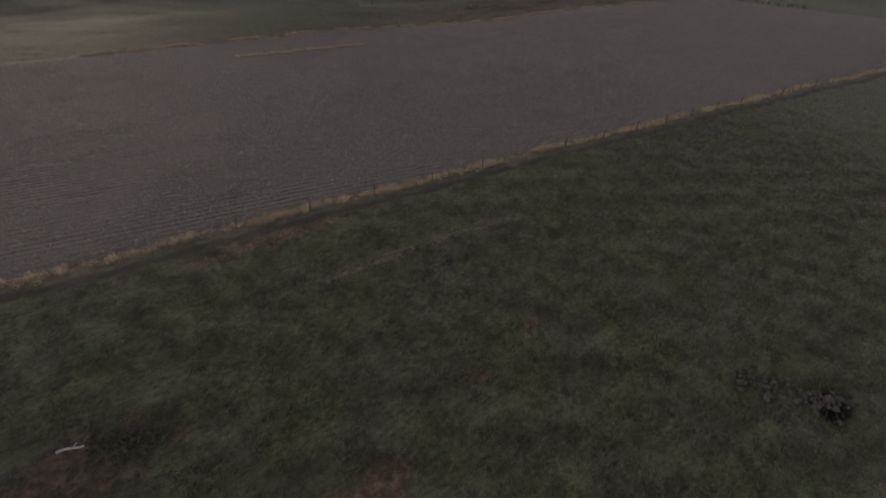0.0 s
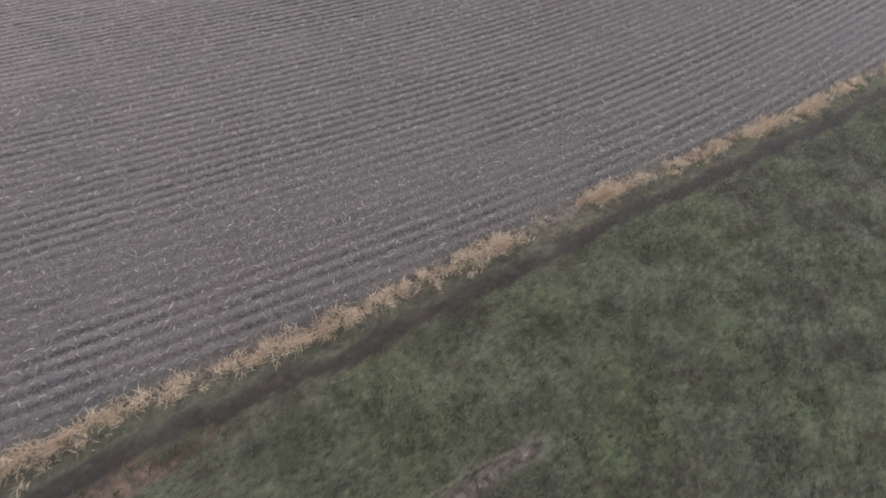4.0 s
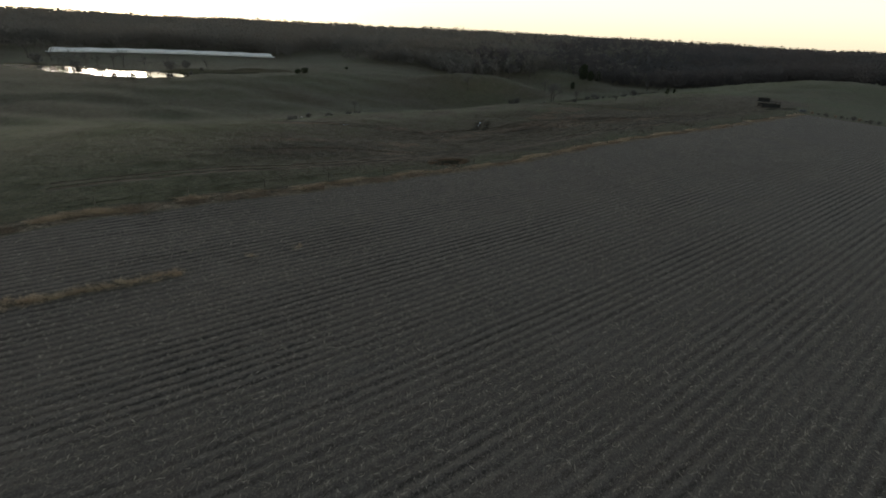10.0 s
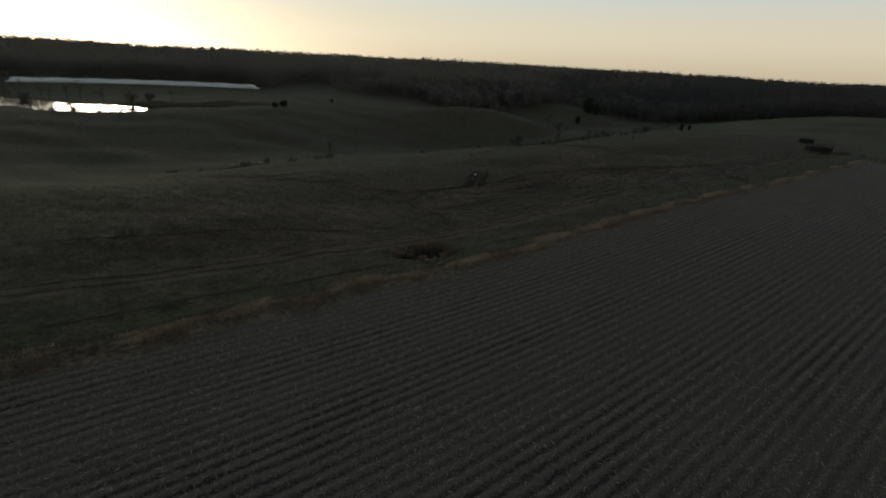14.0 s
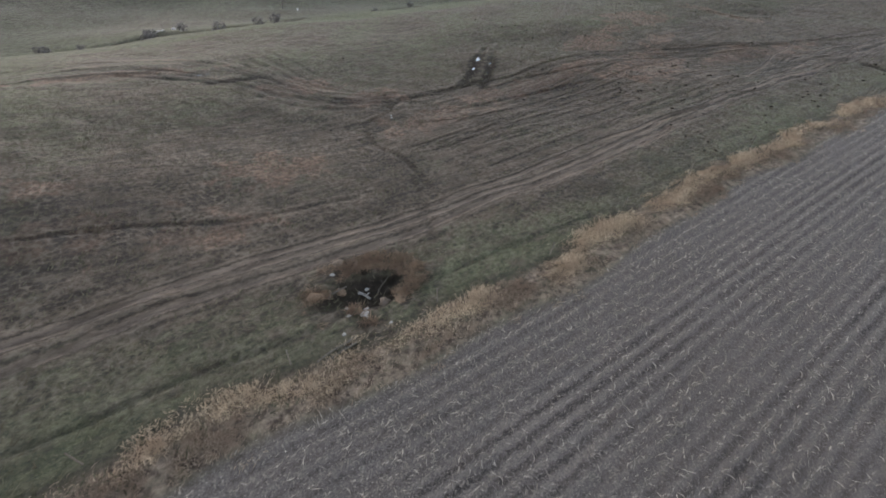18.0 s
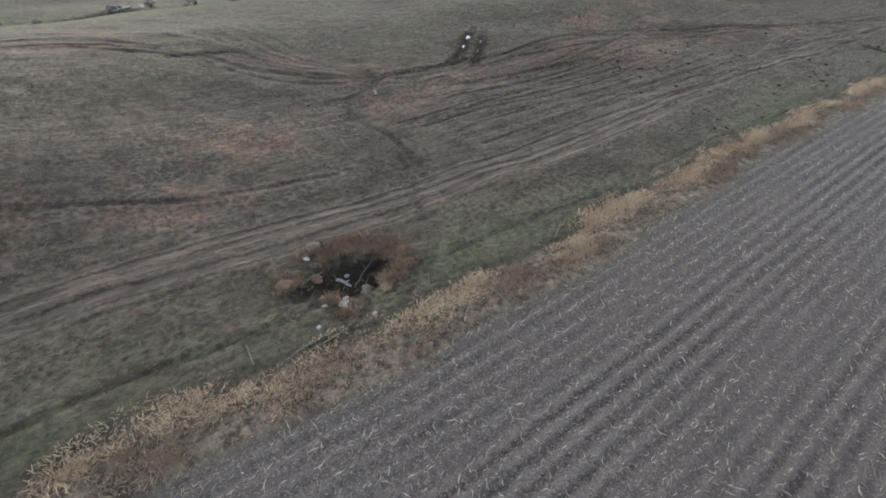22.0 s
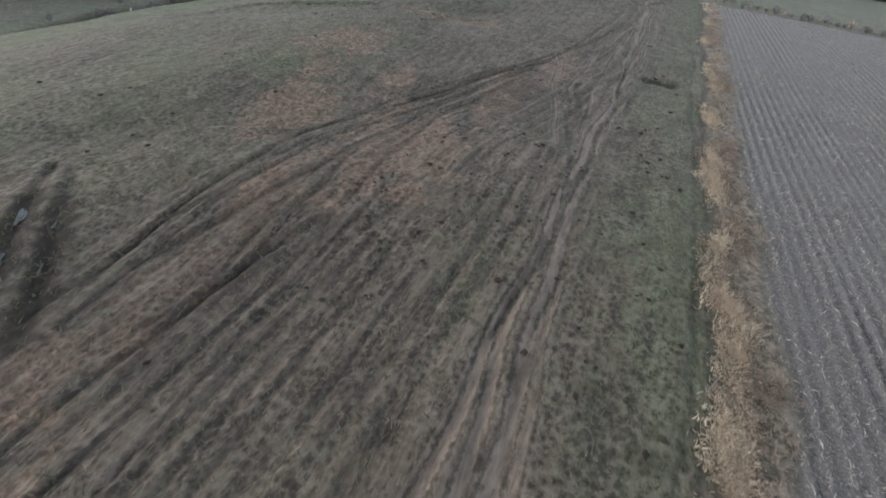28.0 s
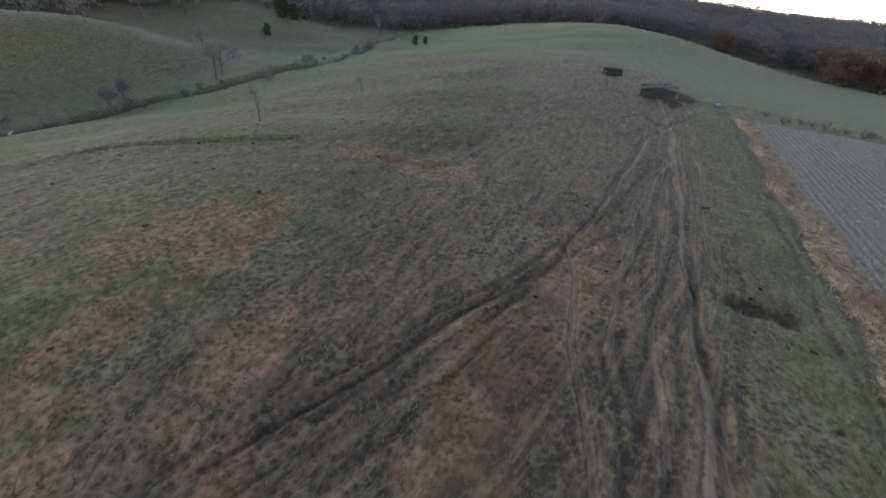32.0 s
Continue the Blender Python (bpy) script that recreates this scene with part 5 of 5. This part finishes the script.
log(91.9, 111.0, 0.9, 0.09, -60, PALE, "bleached branch lying in the hollow", dz=-0.5)
log(90.6, 111.9, 1.3, 0.06, 15, WOOD, "grey branch lying in the hollow", dz=-0.22)
log(93.2, 111.2, 1.6, 0.05, 40, WOOD, "grey branch lying in the hollow", dz=-0.45)
log(91.0, 109.9, 1.2, 0.05, 75, WOOD, "grey branch lying in the hollow", dz=-0.25)
log(88.7, 107.9, 2.2, 0.06, 12, WOOD, "weathered plank end by the hollow", dz=-0.05)
log(88.9, 107.6, 2.0, 0.06, 12, WOOD, "weathered plank end by the hollow", dz=-0.05)
log(-8.5, 17.5, 1.1, 0.07, -18, PALE, "bleached white branch on the pasture")
log(92, 189, 3.0, 0.16, 30, PALE, "bleached trunk lying by the creek")
log(123, 206, 2.0, 0.16, 70, PALE, "bleached trunk lying by the creek")
log(182, 206, 2.2, 0.16, 50, PALE, "bleached trunk lying by the creek")
for k, (px, py, s) in enumerate(((106.0, 132.5, 0.16), (106.2, 133.0, 0.13), (95, 191, 0.4))):
    single("pale_stone", px, py, s, PALE, "whitish stone lying on the trodden ground", "stone", 50 + k, 0.7, 0.1, "pale stones")


def puddle(x, y, a, b, turn, dz):
    bm = bmesh.new()
    vs = []
    for k in range(22):
        w = 2 * math.pi * k / 22
        q = 1 + 0.22 * math.sin(3 * w + x) + 0.12 * math.sin(5 * w)
        vs.append(bm.verts.new((a * q * math.cos(w), b * q * math.sin(w), 0)))
    bm.faces.new(vs)
    me = bpy.data.meshes.new("puddle")
    bm.to_mesh(me)
    bm.free()
    me.materials.append(WATER)
    ob = new("puddle", me)
    ob.matrix_basis = pose(x, y, ground_at(x, y) + dz, 0, 0, turn)
    tagged(ob, "small puddle in a hoof-churned rut", "puddle", "puddles", "structure")


puddle(125.2, 142.5, 0.7, 0.24, 43, -0.1)
puddle(122.6, 140.2, 0.5, 0.2, 43, -0.1)
puddle(125.4, 140.4, 0.6, 0.22, 45, -0.1)
puddle(123.0, 138.0, 0.45, 0.18, 45, -0.1)
puddle(90.5, 153.1, 2.4, 0.16, -8, -0.1)


def pats():
    rr = random.Random(12)
    base = None
    for k in range(170):
        if k >= 110:
            px, py = rr.uniform(127, 148), rr.uniform(108.5, 127)
        elif k < 70:
            px, py = rr.uniform(125, 185), rr.choice((rr.uniform(108.5, 113.4), rr.uniform(117, 130), rr.uniform(140, 160)))
        else:
            px, py = rr.uniform(95, 200), rr.uniform(109, 160)
        if base is None:
            bm = lump(0.17, 5, 0.3, 0.35, 2)
            base = part_mesh(bm, DUNG)
        ob = new("cow_pat", base)
        s = rr.uniform(0.6, 1.35)
        ob.matrix_basis = pose(px, py, ground_at(px, py) - 0.02, 0, 0, rr.uniform(0, 360)) @ Matrix.Diagonal((s, s * rr.uniform(0.7, 1), s, 1))
        tagged(ob, "dark dried dung pat on the grass", "dung", "dung pats")


pats()


# ---- feeders by the field's corner ----
def feeder(x, y, turn, length, wide, tall, label):
    """A steel hay feeder: two skids, bottom pan, side rails with slant bars, end frames, hay."""
    ob = thing("hay_feeder", x, y, label, "hay feeder", "hay feeders", 0.0, turn)
    for sy in (-1, 1):
        bm = bmesh.new()
        tube(bm, (-length / 2 - 0.3, sy * wide / 2, 0.08), (length / 2 + 0.3, sy * wide / 2, 0.08), 0.08, 0.08, 8)
        part("skid", bm, STEEL, ob)
        bm = bmesh.new()
        box(bm, -length / 2, sy * wide / 2 - 0.02, 0.2, length / 2, sy * wide / 2 + 0.02, 1.15)
        part("side_panel", bm, STEEL, ob)
        bm = bmesh.new()
        tube(bm, (-length / 2, sy * wide / 2, tall), (length / 2, sy * wide / 2, tall), 0.04, 0.04, 8)
        rail = part("top_rail", bm, STEEL, ob)
        bar = None
        for k in range(int(length / 0.4) + 1):
            if bar is None:
                bm = bmesh.new()
                tube(bm, (0, 0, 0.85), (0.18, 0, tall), 0.022, 0.022, 6)
                o = part("slant_bar", bm, STEEL, rail)
                bar = o.data
            else:
                o = part("slant_bar", bar, STEEL, rail)
            o.location = (-length / 2 + k * 0.4 - 0.09, sy * wide / 2, 0)
    for sx in (-1, 1):
        bm = bmesh.new()
        box(bm, sx * length / 2 - 0.02, -wide / 2, 0.2, sx * length / 2 + 0.02, wide / 2, 1.0)
        tube(bm, (sx * length / 2, -wide / 2, 0.2), (sx * length / 2, -wide / 2, tall), 0.04, 0.04)
        tube(bm, (sx * length / 2, wide / 2, 0.2), (sx * length / 2, wide / 2, tall), 0.04, 0.04)
        tube(bm, (sx * length / 2, -wide / 2, tall), (sx * length / 2, wide / 2, tall), 0.04, 0.04)
        part("end_frame", bm, STEEL, ob)
    bm = lump(1.0, 6, 0.3, 0.45, 3)
    for v in bm.verts:
        v.co.x, v.co.y, v.co.z = v.co.x * length * 0.42, v.co.y * wide * 0.5, v.co.z * 1.3 + 0.3
    part("hay", bm, DUNG, ob, "dark weathered hay")


feeder(229.4, 115.4, -40, 5.8, 2.6, 1.8, "dark steel hay feeder on trampled mud by the field corner")
feeder(247.0, 123.8, -60, 3.4, 1.8, 1.3, "low dark steel hay feeder on the pasture rise")


def trough(x, y):
    ob = thing("water_trough", x, y, "round pale metal water trough near the field corner", "water trough")
    bm = bmesh.new()
    n = 24
    rings = []
    for rad, z in ((0.95, 0.0), (1.0, 0.3), (1.0, 0.6), (0.94, 0.6), (0.92, 0.1)):
        rings.append([bm.verts.new((rad * math.cos(2 * math.pi * k / n), rad * math.sin(2 * math.pi * k / n), z)) for k in range(n)])
    for ra, rb in zip(rings, rings[1:]):
        for k in range(n):
            bm.faces.new((ra[k], ra[(k + 1) % n], rb[(k + 1) % n], rb[k]))
    bm.faces.new(rings[-1][::-1])
    part("tank", bm, ZINC, ob)
    bm = bmesh.new()
    bm.faces.new([bm.verts.new((0.92 * math.cos(2 * math.pi * k / n), 0.92 * math.sin(2 * math.pi * k / n), 0.48)) for k in range(n)])
    part("water", bm, WATER, ob)


trough(230.0, 105.6)
for k in range(26):
    bx = 224.5 + r7.gauss(0, 0.8) + 0.05 * k
    by = 102 - k * 1.5
    bush(bx + 2, by, r7.uniform(0.6, 1.5), 300 + k, TWIG if k % 4 else DRYGRASS, "scrubby brown brush along the ditch past the field", 150)
